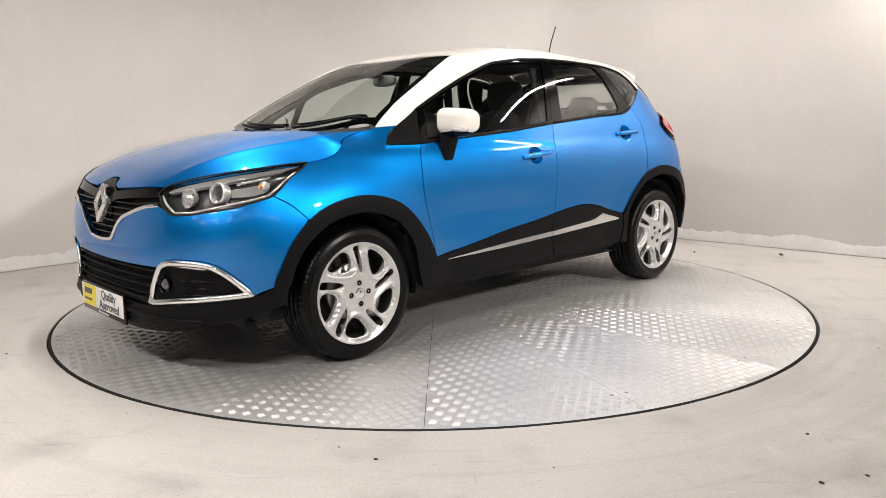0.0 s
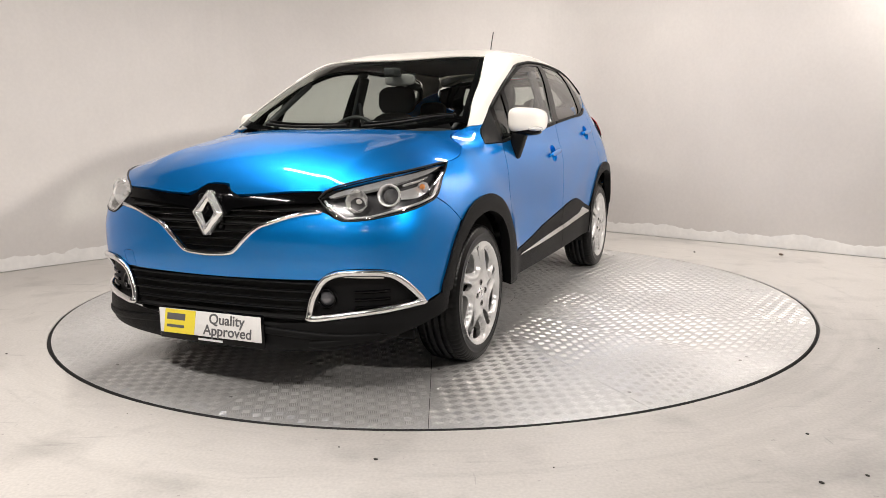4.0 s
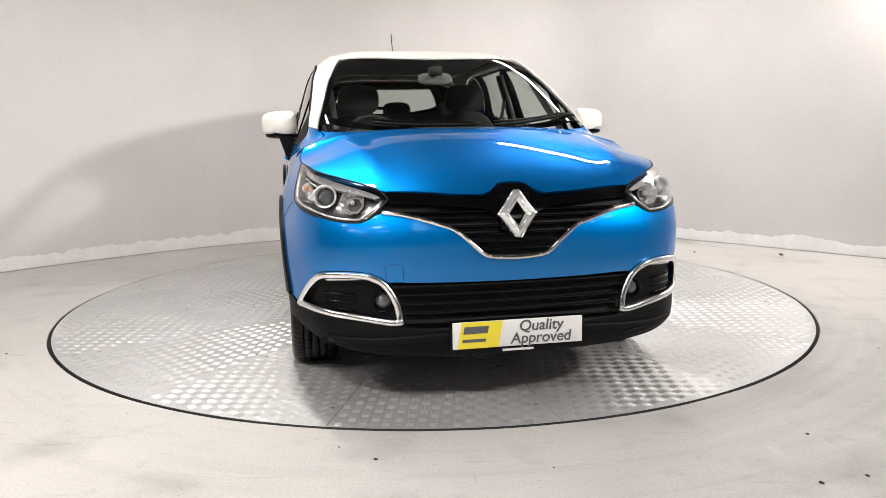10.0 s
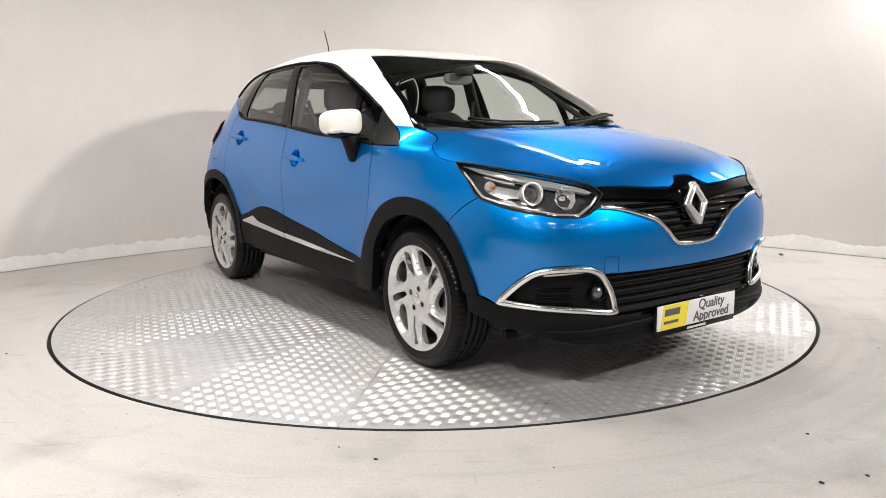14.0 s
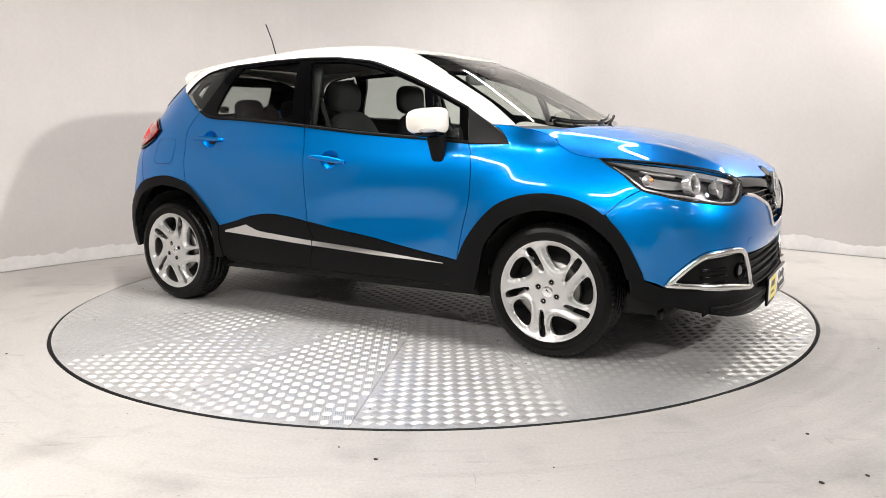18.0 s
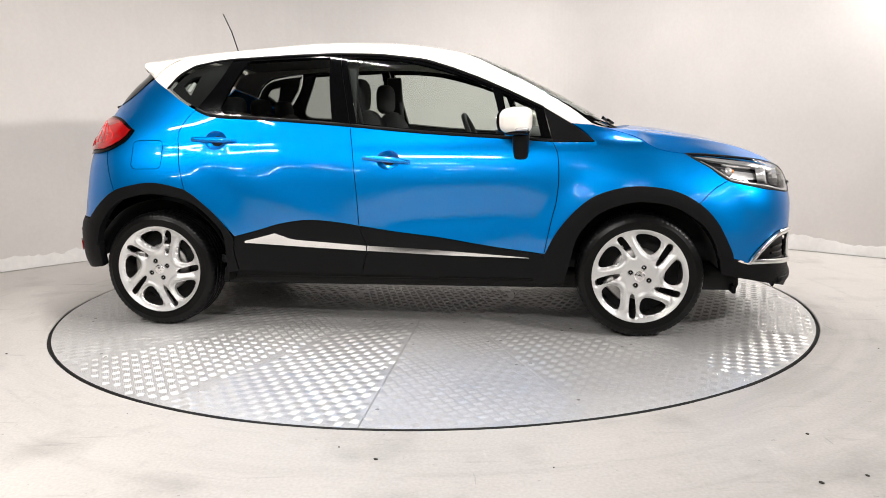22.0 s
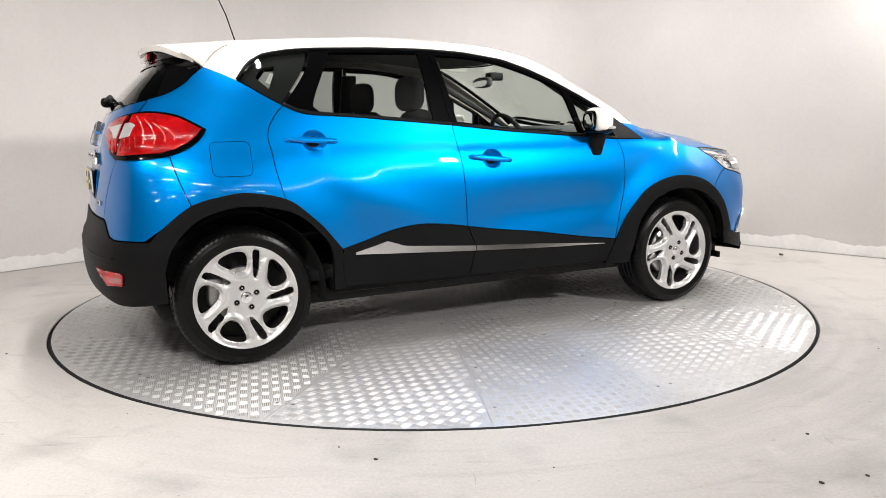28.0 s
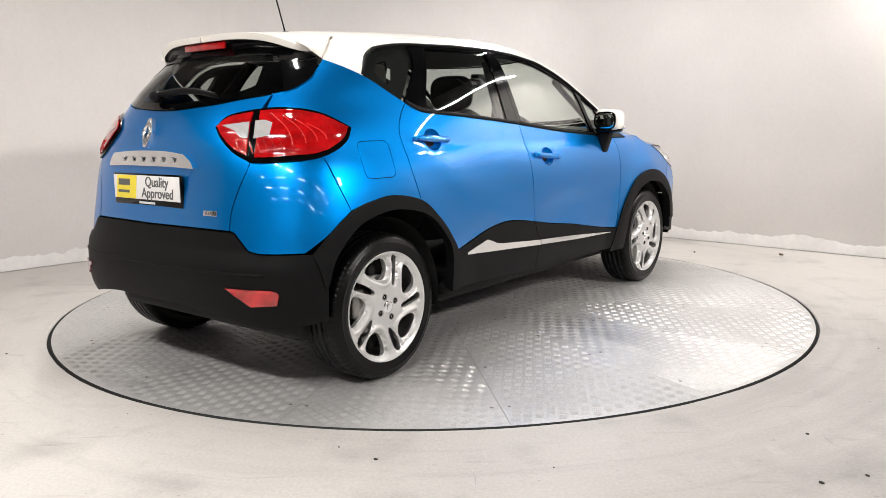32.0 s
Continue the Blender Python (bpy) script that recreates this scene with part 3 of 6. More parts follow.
def roof_z(x):
    return pl(x, -1.7, 1.487, -1.5, 1.504, -1.2, 1.527, -.8, 1.550, -.4, 1.568, -.1, 1.562, .1, 1.546, .24, 1.524, .4, 1.490, .6, 1.412, .84, 1.29, 1.09, 1.145, 1.2, 1.08, 1.5, 1.02)


def shut_z(x):
    return pl(x, .9, 1.1, 1.1, 1.07, 1.32, 1.03, 1.52, .955, 1.85, .895, 2.05, .85, 2.15, .83)


def edge_z(x):
    """Height of the joint between the bonnet and the wings."""
    return pl(x, 1.0, 1.095, 1.06, 1.085, 1.17, 1.055, 1.285, 1.018, 1.34, .982, 1.40, .954, 1.53, .934, 1.65, .930, 1.85, .903, 1.99, .868, 2.05, .842)


def half_width(x, z):
    """Half the car's width at a station x and a height z."""
    x, z = np.broadcast_arrays(np.asarray(x, float), np.asarray(z, float))
    y = pl(z, .15, .78, .22, .812, .30, .828, .42, .838, .55, .845, .70, .8485, .80, .8455, .88, .836, .95, .819, 1.0, .801, 1.6, .801)
    w = np.clip((z - 1.0) / (roof_z(x) - 1.0), 0, .9999)
    y = y * (1 - .195 * w) * (1 - w ** pl(x, -1.6, 4.6, -1.2, 5, -.8, 6.5, -.3, 8)) ** .22
    front = np.clip((x - .9) / (nose_x(z) - .9), 0, .99999)
    p = pl(z, .2, 8, .6, 8, .9, 8)
    y = y * np.where(z < 1.12, (1 - front ** p) ** (1 / 2.8), 1)
    r = np.clip((z - (shut_z(x) - .27)) / .27, 0, 1)
    y = y - .050 * r ** 2 * np.clip((x - .85) / .35, 0, 1) * np.clip((1.18 - z) / .12, 0, 1)
    rear = np.clip((-.7 - x) / (-.7 - tail_x(z)), 0, .99999)
    p = pl(z, .2, 8, .6, 8.4, .9, 7.6, 1.05, 6, 1.2, 4, 1.5, 3.4)
    y = y * (1 - rear ** p) ** (1 / 3.3)
    # flared arches, the haunch that runs from the rear arch down the door, and the hollow along the doors
    for c, out, wide in ((1.303, .026, .21), (-1.303, .015, .25)):
        d = np.clip(1 - (np.hypot(x - c, (z - .32)) - .41) / wide, 0, 1)
        y = y + out * d * d * (3 - 2 * d) * np.clip((z - .12) / .1, 0, 1)
    q = -.42 * (x + .50) - .908 * (z - .735)
    door = np.exp(-((x + .55) / .42) ** 4)
    y = y - .004 * door * np.exp(-((q + .09) / .13) ** 2) + .003 * door * np.exp(-((q - .06) / .08) ** 2)
    ahead = np.exp(-((x - .38) / .42) ** 4)
    y = y - .016 * ahead * np.exp(-((z - .62 - .04 * x) / .11) ** 2) + .010 * np.exp(-((x - .02) / .62) ** 4) * np.exp(-((z - .37) / .09) ** 2)
    return np.maximum(y, 0)


def bonnet_z(x, y):
    c = pl(x, 1.0, 1.10, 1.2, 1.085, 1.4, 1.068, 1.6, 1.032, 1.8, .982, 1.95, .93, 2.05, .878, 2.1, .842, 2.15, .78)
    e = np.minimum(x, 2.05)
    drop = pl(e, 1.0, 1.10, 1.2, 1.085, 1.4, 1.068, 1.6, 1.032, 1.8, .982, 1.95, .93, 2.05, .878, 2.1, .842, 2.15, .78) - edge_z(e)
    return c - drop * np.abs(y / half_width(e, edge_z(e))) ** 3.2


def solve(f, a, b, n=36):
    """Where f falls through nought between a and b."""
    a, b = np.array(a, float), np.array(b, float)
    for _ in range(n):
        m = (a + b) / 2
        inside = f(m) > 0
        a, b = np.where(inside, m, a), np.where(inside, b, m)
    return (a + b) / 2


def side_at(x, z, s=-1):
    return np.stack([x, s * half_width(x, z), z], -1)


def tail_at(y, z):
    y = np.asarray(y, float); z = np.asarray(z, float)
    return np.stack([solve(lambda x: half_width(x, z) - np.abs(y), np.full(y.shape, -.7), tail_x(z)), y, z], -1)


def top_at(x, y):
    x = np.asarray(x, float); y = np.asarray(y, float)
    return np.stack([x, y, solve(lambda z: half_width(x, z) - np.abs(y), np.full(x.shape, 1.0), roof_z(x))], -1)


ARC = .0125      # metres for a degree round the ends, for even spacing


def nose_wrap(u, z):
    """The skin round the front: u runs from the right flank (0) by the middle (90 degrees) to the left flank."""
    a = np.radians(np.asarray(u, float) / ARC)
    z = np.asarray(z, float)
    c, s = np.cos(a), np.sin(a)
    r = solve(lambda k: half_width(np.minimum(1.45 + k * s, 2.4), z) - k * np.abs(c) - (1.45 + k * s > nose_x(z)) * 9, np.full(a.shape, .05), np.full(a.shape, 1.3))
    return np.stack([1.45 + r * s, -r * c, z], -1)


def tail_wrap(u, z):
    a = np.radians(np.asarray(u, float) / ARC)
    z = np.asarray(z, float)
    c, s = np.cos(a), np.sin(a)
    r = solve(lambda k: half_width(np.maximum(-1.3 - k * s, -2.2), z) - k * np.abs(c) - (-1.3 - k * s < tail_x(z)) * 9, np.full(a.shape, .05), np.full(a.shape, 1.3))
    return np.stack([-1.3 - r * s, -r * c, z], -1)


def N(*pts):
    """Places (x, y, z) of the front as places of nose_wrap, on the right side; those on the flank take the skin's own y."""
    return [(math.degrees(math.atan2(x - 1.45, float(half_width(x, z)) if x < 1.76 else y)) * ARC, z) for x, y, z in pts]


def T(*pts):
    return [(math.degrees(math.atan2(-1.3 - x, float(half_width(x, z)) if x > -1.66 and y > .5 else y)) * ARC, z) for x, y, z in pts]


def other(uv):
    """The same outline on the left side."""
    return np.stack([180 * ARC - np.asarray(uv)[:, 0], np.asarray(uv)[:, 1]], -1)


def both(run):
    """A run from the right flank to the middle, carried on to the left flank."""
    return list(run) + [(180 * ARC - u, z) for u, z in reversed(run) if u < 90 * ARC - 1e-6]


def away(P):
    return P * (1, 1, 0) - np.array([.4, 0, 0]) * (P[:, :1] > 0) + np.array([.4, 0, 0]) * (P[:, :1] < 0)


def flank(s):
    return lambda x, z: side_at(x, z, s)


def rounded(x0, z0, x1, z1, r=.02, n=6):
    """A rectangle with round corners."""
    out = []
    for cx, cz, a in ((x1 - r, z1 - r, 0), (x0 + r, z1 - r, 90), (x0 + r, z0 + r, 180), (x1 - r, z0 + r, 270)):
        for k in range(n + 1):
            t = radians(a + 90 * k / n)
            out.append((cx + r * math.cos(t), cz + r * math.sin(t)))
    return np.array(out)


def oval(cx, cz, rx, rz, n=28, p=2.0):
    out = []
    for k in range(n):
        c, s = math.cos(2 * math.pi * k / n), math.sin(2 * math.pi * k / n)
        q = (abs(c) ** p + abs(s) ** p) ** (-1 / p)
        out.append((cx + rx * c * q, cz + rz * s * q))
    return np.array(out)


CAR = empty("car")
tagged(CAR, "bright blue crossover car with a cream white roof", "car")

# lines that neighbouring panels share, as (x, z)
BELT_R = [(-1.07, 1.19), (-1.01, 1.162), (-.93, 1.146), (-.70, 1.133), (-.42, 1.11), (-.20, 1.09)]
BELT_F = [(-.20, 1.09), (.17, 1.052), (.46, 1.03), (.64, 1.018), (.86, 1.0)]
B_UP = [(-.20, 1.09), (-.175, .91), (-.16, .75), (-.15, .57)]
B_LOW = [(-.15, .57), (-.12, .50), (-.10, .46), (-.12, .40), (-.14, .31)]
F_GAP = [(.86, 1.0), (.885, .94), (.892, .82), (.88, .70), (.86, .62), (.84, .53), (.82, .43)]
R_GAP = [(-1.07, 1.19), (-1.11, 1.15), (-1.15, 1.09), (-1.16, 1.04), (-1.15, .98), (-1.14, .89), (-1.11, .765)]
CLAD_R = [(-.84, .51), (-.72, .54), (-.58, .58), (-.43, .60), (-.28, .59), (-.15, .57)]
CLAD_F = [(-.15, .57), (.04, .54), (.28, .51), (.46, .48), (.64, .452), (.82, .43)]
ARCH_F = [(.83, .43), (.90, .56), (1.02, .69), (1.14, .75), (1.29, .773), (1.45, .75), (1.57, .69)]
ARCH_R = [(-1.11, .765), (-1.0, .68), (-.92, .60), (-.84, .51)]
DLO_F = [(-.275, 1.482), (-.06, 1.472), (.18, 1.44), (.33, 1.393), (.48, 1.335), (.63, 1.268), (.81, 1.18)]
DLO_R = [(-.89, 1.47), (-.56, 1.481), (-.275, 1.482)]
DLO_Q = [(-1.26, 1.315), (-1.20, 1.392), (-1.12, 1.438), (-1.0, 1.46), (-.89, 1.47)]
SCREEN_XY = [(1.06, .69), (.93, .658), (.75, .622), (.57, .582), (.42, .543), (.35, .525)]
SCREEN = [(x, float(top_at(np.array([x]), np.array([y]))[0, 2])) for x, y in SCREEN_XY]


def rev(run):
    return list(reversed(run))


def handle(parent, s, cx, cz, tilt):
    """A pull handle over a round hollow in the door."""
    fn = flank(s)
    hole = oval(cx + .012, cz, .062, .05, 24)
    panel("handle_recess", hole, fn, (0, s, 0), BLUE, parent, thick=0, gap=0, step=.012,
          dish=lambda uv: -.028 * np.clip(1 - (((uv[:, 0] - cx - .012) / .062) ** 2 + ((uv[:, 1] - cz) / .05) ** 2), 0, 1) ** .6)
    u = np.linspace(-.112, .112, 15)
    uv = np.stack([cx + u, cz - tilt * u], -1)
    P, Nn = on(fn, uv, (0, s, 0))
    w = .030 - .016 * np.abs(u / .112) ** 3
    grip = band("handle", P, Nn, w, .016, BLUE, parent, lift=.014)
    for e in (0, -1):
        part("handle_foot", blob((.016, .010, .012), tuple(P[e] + Nn[e] * .006), 2.4, 12, 8), BLUE, parent)
    return hole


def door(s, front):
    fn, out = flank(s), (0, s, 0)
    if front:
        cx, cz, tilt = 0.0, .915, .10
        shape = curve(BELT_F, F_GAP, rev(CLAD_F), rev(B_UP))
        clad = curve(CLAD_F, [(.82, .43), (.80, .36), (.78, .30)], [(.78, .30), (-.14, .31)], rev(B_LOW))
        trim = curve([(-.105, .467), (.3, .444), (.745, .412)], [(.745, .409), (.3, .421), (-.105, .440)])
        frame_line = curve(DLO_F, [(.81, 1.18), (.86, 1.0)], rev(BELT_F), [(-.20, 1.09), (-.235, 1.27), (-.275, 1.482)])
        panes = [(curve([(-.165, 1.108), (-.20, 1.28), (-.24, 1.452)], [(-.24, 1.452), (-.06, 1.447), (.12, 1.423), (.33, 1.363), (.545, 1.283)],
                        [(.545, 1.283), (.58, 1.16), (.608, 1.041)], [(.608, 1.041), (.17, 1.072), (-.165, 1.108)]), "window_pane"),
                 (curve([(.60, 1.255), (.765, 1.178)], [(.765, 1.178), (.80, 1.03)], [(.80, 1.03), (.645, 1.037)]), "quarter_light")]
    else:
        cx, cz, tilt = -.955, 1.026, .05
        shape = curve(BELT_R, B_UP, rev(CLAD_R), rev(ARCH_R), rev(R_GAP))
        clad = curve(CLAD_R, B_LOW, [(-.14, .31), (-.825, .325)], [(-.825, .325), (-.845, .43), (-.84, .51)])
        trim = curve([(-.78, .489), (-.70, .508), (-.61, .531)], [(-.61, .531), (-.56, .515), (-.50, .498), (-.3, .482), (-.11, .467)], [(-.11, .440), (-.5, .462), (-.78, .479)])
        frame_line = curve(DLO_R, [(-.275, 1.482), (-.235, 1.27), (-.20, 1.09)], rev(BELT_R), [(-1.07, 1.19), (-.95, 1.345), (-.89, 1.47)])
        panes = [(curve([(-.80, 1.452), (-.33, 1.462)], [(-.33, 1.462), (-.32, 1.3), (-.30, 1.118)], [(-.30, 1.118), (-.6, 1.137), (-.90, 1.163)],
                        [(-.90, 1.163), (-.925, 1.185), (-.90, 1.26), (-.80, 1.452)]), "window_pane")]
    d = panel("front_door" if front else "rear_door", shape, fn, out, BLUE, CAR, holes=[oval(cx + .012, cz, .062, .05, 24)])
    handle(d, s, cx, cz, tilt)
    panel("door_cladding", clad, fn, out, PLASTIC, d, lift=.006, label="black textured lower door cladding")
    panel("side_moulding", trim, fn, out, CHROME, d, lift=.018, thick=.012, gap=0, step=.012, label="bright chrome moulding strip")
    panel("window_frame", frame_line, fn, out, GLOSS_BLACK, d, lift=-.002, gap=.0015, thick=.02, holes=[p for p, _ in panes])
    for p, nm in panes:
        ob = panel(nm, p, fn, out, SIDE_GLASS if front else REAR_GLASS, d, lift=-.007, thick=0, gap=-.004)
    line = BELT_F if front else BELT_R
    P, Nn = on(fn, np.array([(np.interp(k, range(len(line)), [q[0] for q in line]), np.interp(k, range(len(line)), [q[1] for q in line]) + .006) for k in np.linspace(0, len(line) - 1, 24)]), out)
    band("belt_moulding", P, Nn, .018, .012, PLASTIC, d, lift=.002)
    # the inner side of the door
    inner = curve(line, [line[-1], (line[-1][0], .45)], [(line[-1][0], .45), (line[0][0], .45)]) if front else curve(line, [line[-1], (-.17, .45)], [(-.17, .45), (-.82, .55)], [(-.82, .55), (-1.05, .85), (-1.07, 1.19)])
    panel("door_lining", inner, fn, (0, -s, 0), TRIM, d, lift=.075, thick=0, gap=.01, step=.08)
    panel("door_core", shape, fn, out, DARK, d, lift=-.022, thick=0, gap=-.012, step=.09)
    return d


def fender(s):
    fn, out = flank(s), (0, s, 0)
    shape = curve([(.86, 1.0), (1.07, .998)], [(1.07, .998), (1.02, 1.05), (.955, 1.092)], [(.955, 1.092), (1.06, 1.085)], [(float(x), float(edge_z(x))) for x in np.linspace(1.06, 1.515, 14)],
                  [(1.515, .936), (1.57, .90), (1.63, .868), (1.72, .802)], [(1.72, .802), (1.65, .76), (1.58, .692)], [(1.58, .692), (1.57, .69)], rev(ARCH_F), [(.83, .43), (.82, .43)], rev(F_GAP))
    f = panel("front_fender", shape, fn, out, BLUE, CAR)
    panel("sail_trim", curve([(.81, 1.18), (.94, 1.10), (1.02, 1.047), (1.075, 1.0)], [(1.075, 1.0), (.86, 1.0)], [(.86, 1.0), (.81, 1.18)]), fn, out, PLASTIC, f, lift=.001, label="black triangular sail trim")
    arch = curve([(.77, .29)] + ARCH_F + [(1.66, .60), (1.73, .47), (1.75, .415)], [(1.75, .415), (1.685, .42)],
                 [(1.685, .42), (1.66, .50), (1.60, .59), (1.47, .677), (1.32, .706), (1.20, .692), (1.08, .64), (.985, .53), (.945, .39), (.915, .29)], step=.018)
    panel("wheel_arch", arch, fn, out, PLASTIC, f, lift=.011, thick=.05, gap=-.005, label="black textured arch cladding")
    panel("fender_core", curve([(.80, .75), (.82, 1.0), (1.05, 1.05), (1.3, .96), (1.55, .84), (1.55, .77), (1.29, .80), (1.0, .70)], [(.9, .62), (.80, .75)]), fn, out, DARK, f, lift=-.03, thick=0, gap=0, step=.09)
    return f


def quarter(s):
    """The rear flank from the door to the bumper joint, with arch, fuel flap and tail lamp."""
    fn, out = flank(s), (0, s, 0)
    edge = [(-1.07, 1.19), (-1.15, 1.235), (-1.26, 1.305), (-1.39, 1.372)]
    shape = curve(edge, [(-1.39, 1.372), (-1.47, 1.31), (-1.565, 1.25), (-1.632, 1.224)], [(-1.632, 1.224), (-1.69, 1.15)], [(-1.69, 1.15), (-1.66, 1.05), (-1.59, .965)],
                  [(-1.59, .965), (-1.56, .85), (-1.525, .757)], [(-1.525, .757), (-1.42, .785), (-1.28, .80), (-1.11, .765)], rev(R_GAP))
    q = panel("rear_quarter", shape, fn, out, BLUE, CAR, step=.03, holes=[rounded(-1.425, .875, -1.245, 1.03, .03)] if s < 0 else [])
    if s < 0:
        panel("fuel_flap", rounded(-1.425, .875, -1.245, 1.03, .03), fn, out, BLUE, q, gap=.003, step=.03)
        panel("fuel_flap_core", rounded(-1.44, .86, -1.23, 1.045, .03), fn, out, DARK, q, lift=-.014, thick=0, gap=0)
    arch = curve([(-.83, .325), (-.852, .43), (-.85, .50), (-.92, .60), (-1.0, .68), (-1.11, .76), (-1.28, .797), (-1.42, .783), (-1.53, .748), (-1.63, .67), (-1.695, .60)], [(-1.695, .60), (-1.655, .46)],
                 [(-1.655, .46), (-1.62, .57), (-1.53, .677), (-1.42, .728), (-1.27, .745), (-1.08, .705), (-.96, .61), (-.893, .51), (-.885, .32)], step=.018)
    panel("wheel_arch", arch, fn, out, PLASTIC, q, lift=.011, thick=.05, gap=-.004, label="black textured arch cladding")
    panel("quarter_window", curve(DLO_Q, [(-.89, 1.47), (-.95, 1.345), (-1.07, 1.19)], [(-1.07, 1.19), (-1.17, 1.247), (-1.26, 1.315)]), fn, out, REAR_GLASS, q, lift=-.002, thick=.004)
    ring = shrink(curve(DLO_Q, [(-.89, 1.47), (-.95, 1.345), (-1.07, 1.19)], [(-1.07, 1.19), (-1.17, 1.247), (-1.26, 1.315)]), .012)
    inner = curve([(-1.175, 1.33), (-1.14, 1.375), (-1.075, 1.39)], [(-1.075, 1.39), (-1.12, 1.275)], [(-1.12, 1.275), (-1.175, 1.33)])
    panel("quarter_surround", ring, fn, out, DARK, q, lift=-.02, thick=.02, gap=0, holes=[inner])
    panel("quarter_core", curve([(-1.10, 1.12), (-1.5, 1.25), (-1.6, 1.1), (-1.56, .80), (-1.28, .84), (-1.10, .78)], [(-1.10, .78), (-1.10, 1.12)]), fn, out, DARK, q, lift=-.03, thick=0, gap=0, step=.1)
    return q


def tail_lamp(s):
    """Wrapped red lamp in two pieces with a clear middle and a black surround."""
    flip = (lambda uv: uv) if s < 0 else other
    whole = curve(T((-1.795, .370, 1.09), (-1.765, .41, 1.130), (-1.71, .50, 1.152), (-1.63, .58, 1.160), (-1.53, .665, 1.140), (-1.43, .73, 1.082)),
                  T((-1.43, .73, 1.082), (-1.48, .75, 1.025), (-1.60, .72, .972), (-1.73, .64, .957), (-1.78, .56, .957)),
                  T((-1.78, .56, .957), (-1.80, .49, .99), (-1.81, .42, 1.045), (-1.795, .370, 1.09)), step=.015)
    lamp_ob = panel("tail_lamp", flip(whole), tail_wrap, away, GLOSS_BLACK, CAR, lift=.008, thick=.03, gap=-.004, step=.02, label="red tail lamp with a black surround")
    mid_u = T((-1.74, .53, 1.05))[0][0]
    red = shrink(whole, .008)
    top_u, top_z = mid_u + .03, 1.135
    red = np.stack([top_u + (red[:, 0] - top_u) * .985, top_z + (red[:, 1] - top_z) * .965], -1)

    def split(z):
        return mid_u + .16 * (1.05 - z)
    k = red[:, 0] - split(red[:, 1])
    for pts in (red[k > .006], red[k < -.006]):
        panel("red_lens", flip(pts), tail_wrap, away, RED, lamp_ob, lift=.014, thick=.006, gap=0, step=.014, dish=lambda uv: .004 * np.sin(np.clip((uv[:, 1] - .96) / .19, 0, 1) * 3.14) + .0010 * np.sin(uv[:, 1] * 330))
    for d, h in ((.105, .060), (.150, .052), (.190, .042), (.225, .030)):
        a = np.linspace(-1, 1, 14)
        arc = np.stack([mid_u - d - .020 * (1 - a * a) + .030 * a, 1.075 - .10 * (d - .1) + h * a], -1)
        P, Nn = on(tail_wrap, flip(arc), away)
        band("light_guide", P, Nn, .006, .004, RED_BRIGHT, lamp_ob, lift=.0185)
    for k in range(7):
        a = np.linspace(0, 1, 8)
        rib = np.stack([mid_u + .05 - .026 * k + .012 * a, .985 + .004 * abs(k - 2) + .045 * a], -1)
        P, Nn = on(tail_wrap, flip(rib), away)
        band("lens_rib", P, Nn, .005, .004, RED, lamp_ob, lift=.0175)
    c = T((-1.76, .45, 1.07))[0][0]
    panel("clear_lens", flip(curve([(c + .055, 1.092), (c - .066, 1.103)], [(c - .066, 1.103), (c - .058, 1.042)], [(c - .058, 1.042), (c - .03, 1.046), (c - .005, 1.070), (c + .055, 1.092)], step=.012)), tail_wrap, away, CLEAR_LENS, lamp_ob, lift=.0195, thick=.004, gap=0, step=.015)
    panel("clear_lens", flip(curve([(mid_u - .016, 1.106), (mid_u - .05, 1.108), (mid_u - .078, 1.098)], [(mid_u - .078, 1.098), (mid_u - .062, 1.05)], [(mid_u - .062, 1.05), (mid_u - .006, 1.040)], [(mid_u - .006, 1.040), (mid_u - .016, 1.106)], step=.012)), tail_wrap, away, CLEAR_LENS, lamp_ob, lift=.0195, thick=.004, gap=0, step=.015)
    return lamp_ob


for s in (-1, 1):
    door(s, True)
    door(s, False)
    fender(s)
    quarter(s)
    tail_lamp(s)


# the upper body: white roof, rails, windscreen, spoiler and rear glass
def roof():
    plan = curve([(.455, 0), (.44, .2), (.405, .40), (.35, .525)], [(.35, .525), (.1, .545), (-.4, .556), (-.9, .540), (-1.25, .49)], [(-1.25, .49), (-1.29, .3), (-1.30, 0)], step=.03)
    plan = np.concatenate([plan, (plan * (1, -1))[::-1]])
    keep = [0]
    for i in range(1, len(plan)):
        if np.linalg.norm(plan[i] - plan[keep[-1]]) > .004:
            keep.append(i)
    plan = plan[keep]
    if np.linalg.norm(plan[0] - plan[-1]) < .004:
        plan = plan[:-1]
    r = panel("roof", plan, top_at, (0, 0, 1), WHITE, CAR, gap=0, step=.04, thick=.01, label="cream white roof")
    inner = plan * (.92, .93) + (-.03, 0)
    panel("headlining", inner, top_at, (0, 0, -1), LINING, r, lift=.035, thick=0, gap=0, step=.08, label="grey headlining")
    return r


roof()


RAIL_XY = curve([(.35, .525), (.1, .545), (-.4, .556), (-.9, .540), (-1.25, .49)], step=.06)
RAIL_XY = np.concatenate([RAIL_XY[:np.argmin(RAIL_XY[:, 0])], [(-1.25, .49)]])


def rail_top():
    """The line where the rail meets the roof, as (x, z)."""
    return [(float(x), float(z)) for x, z in zip(RAIL_XY[:, 0], top_at(RAIL_XY[:, 0], RAIL_XY[:, 1])[:, 2])]


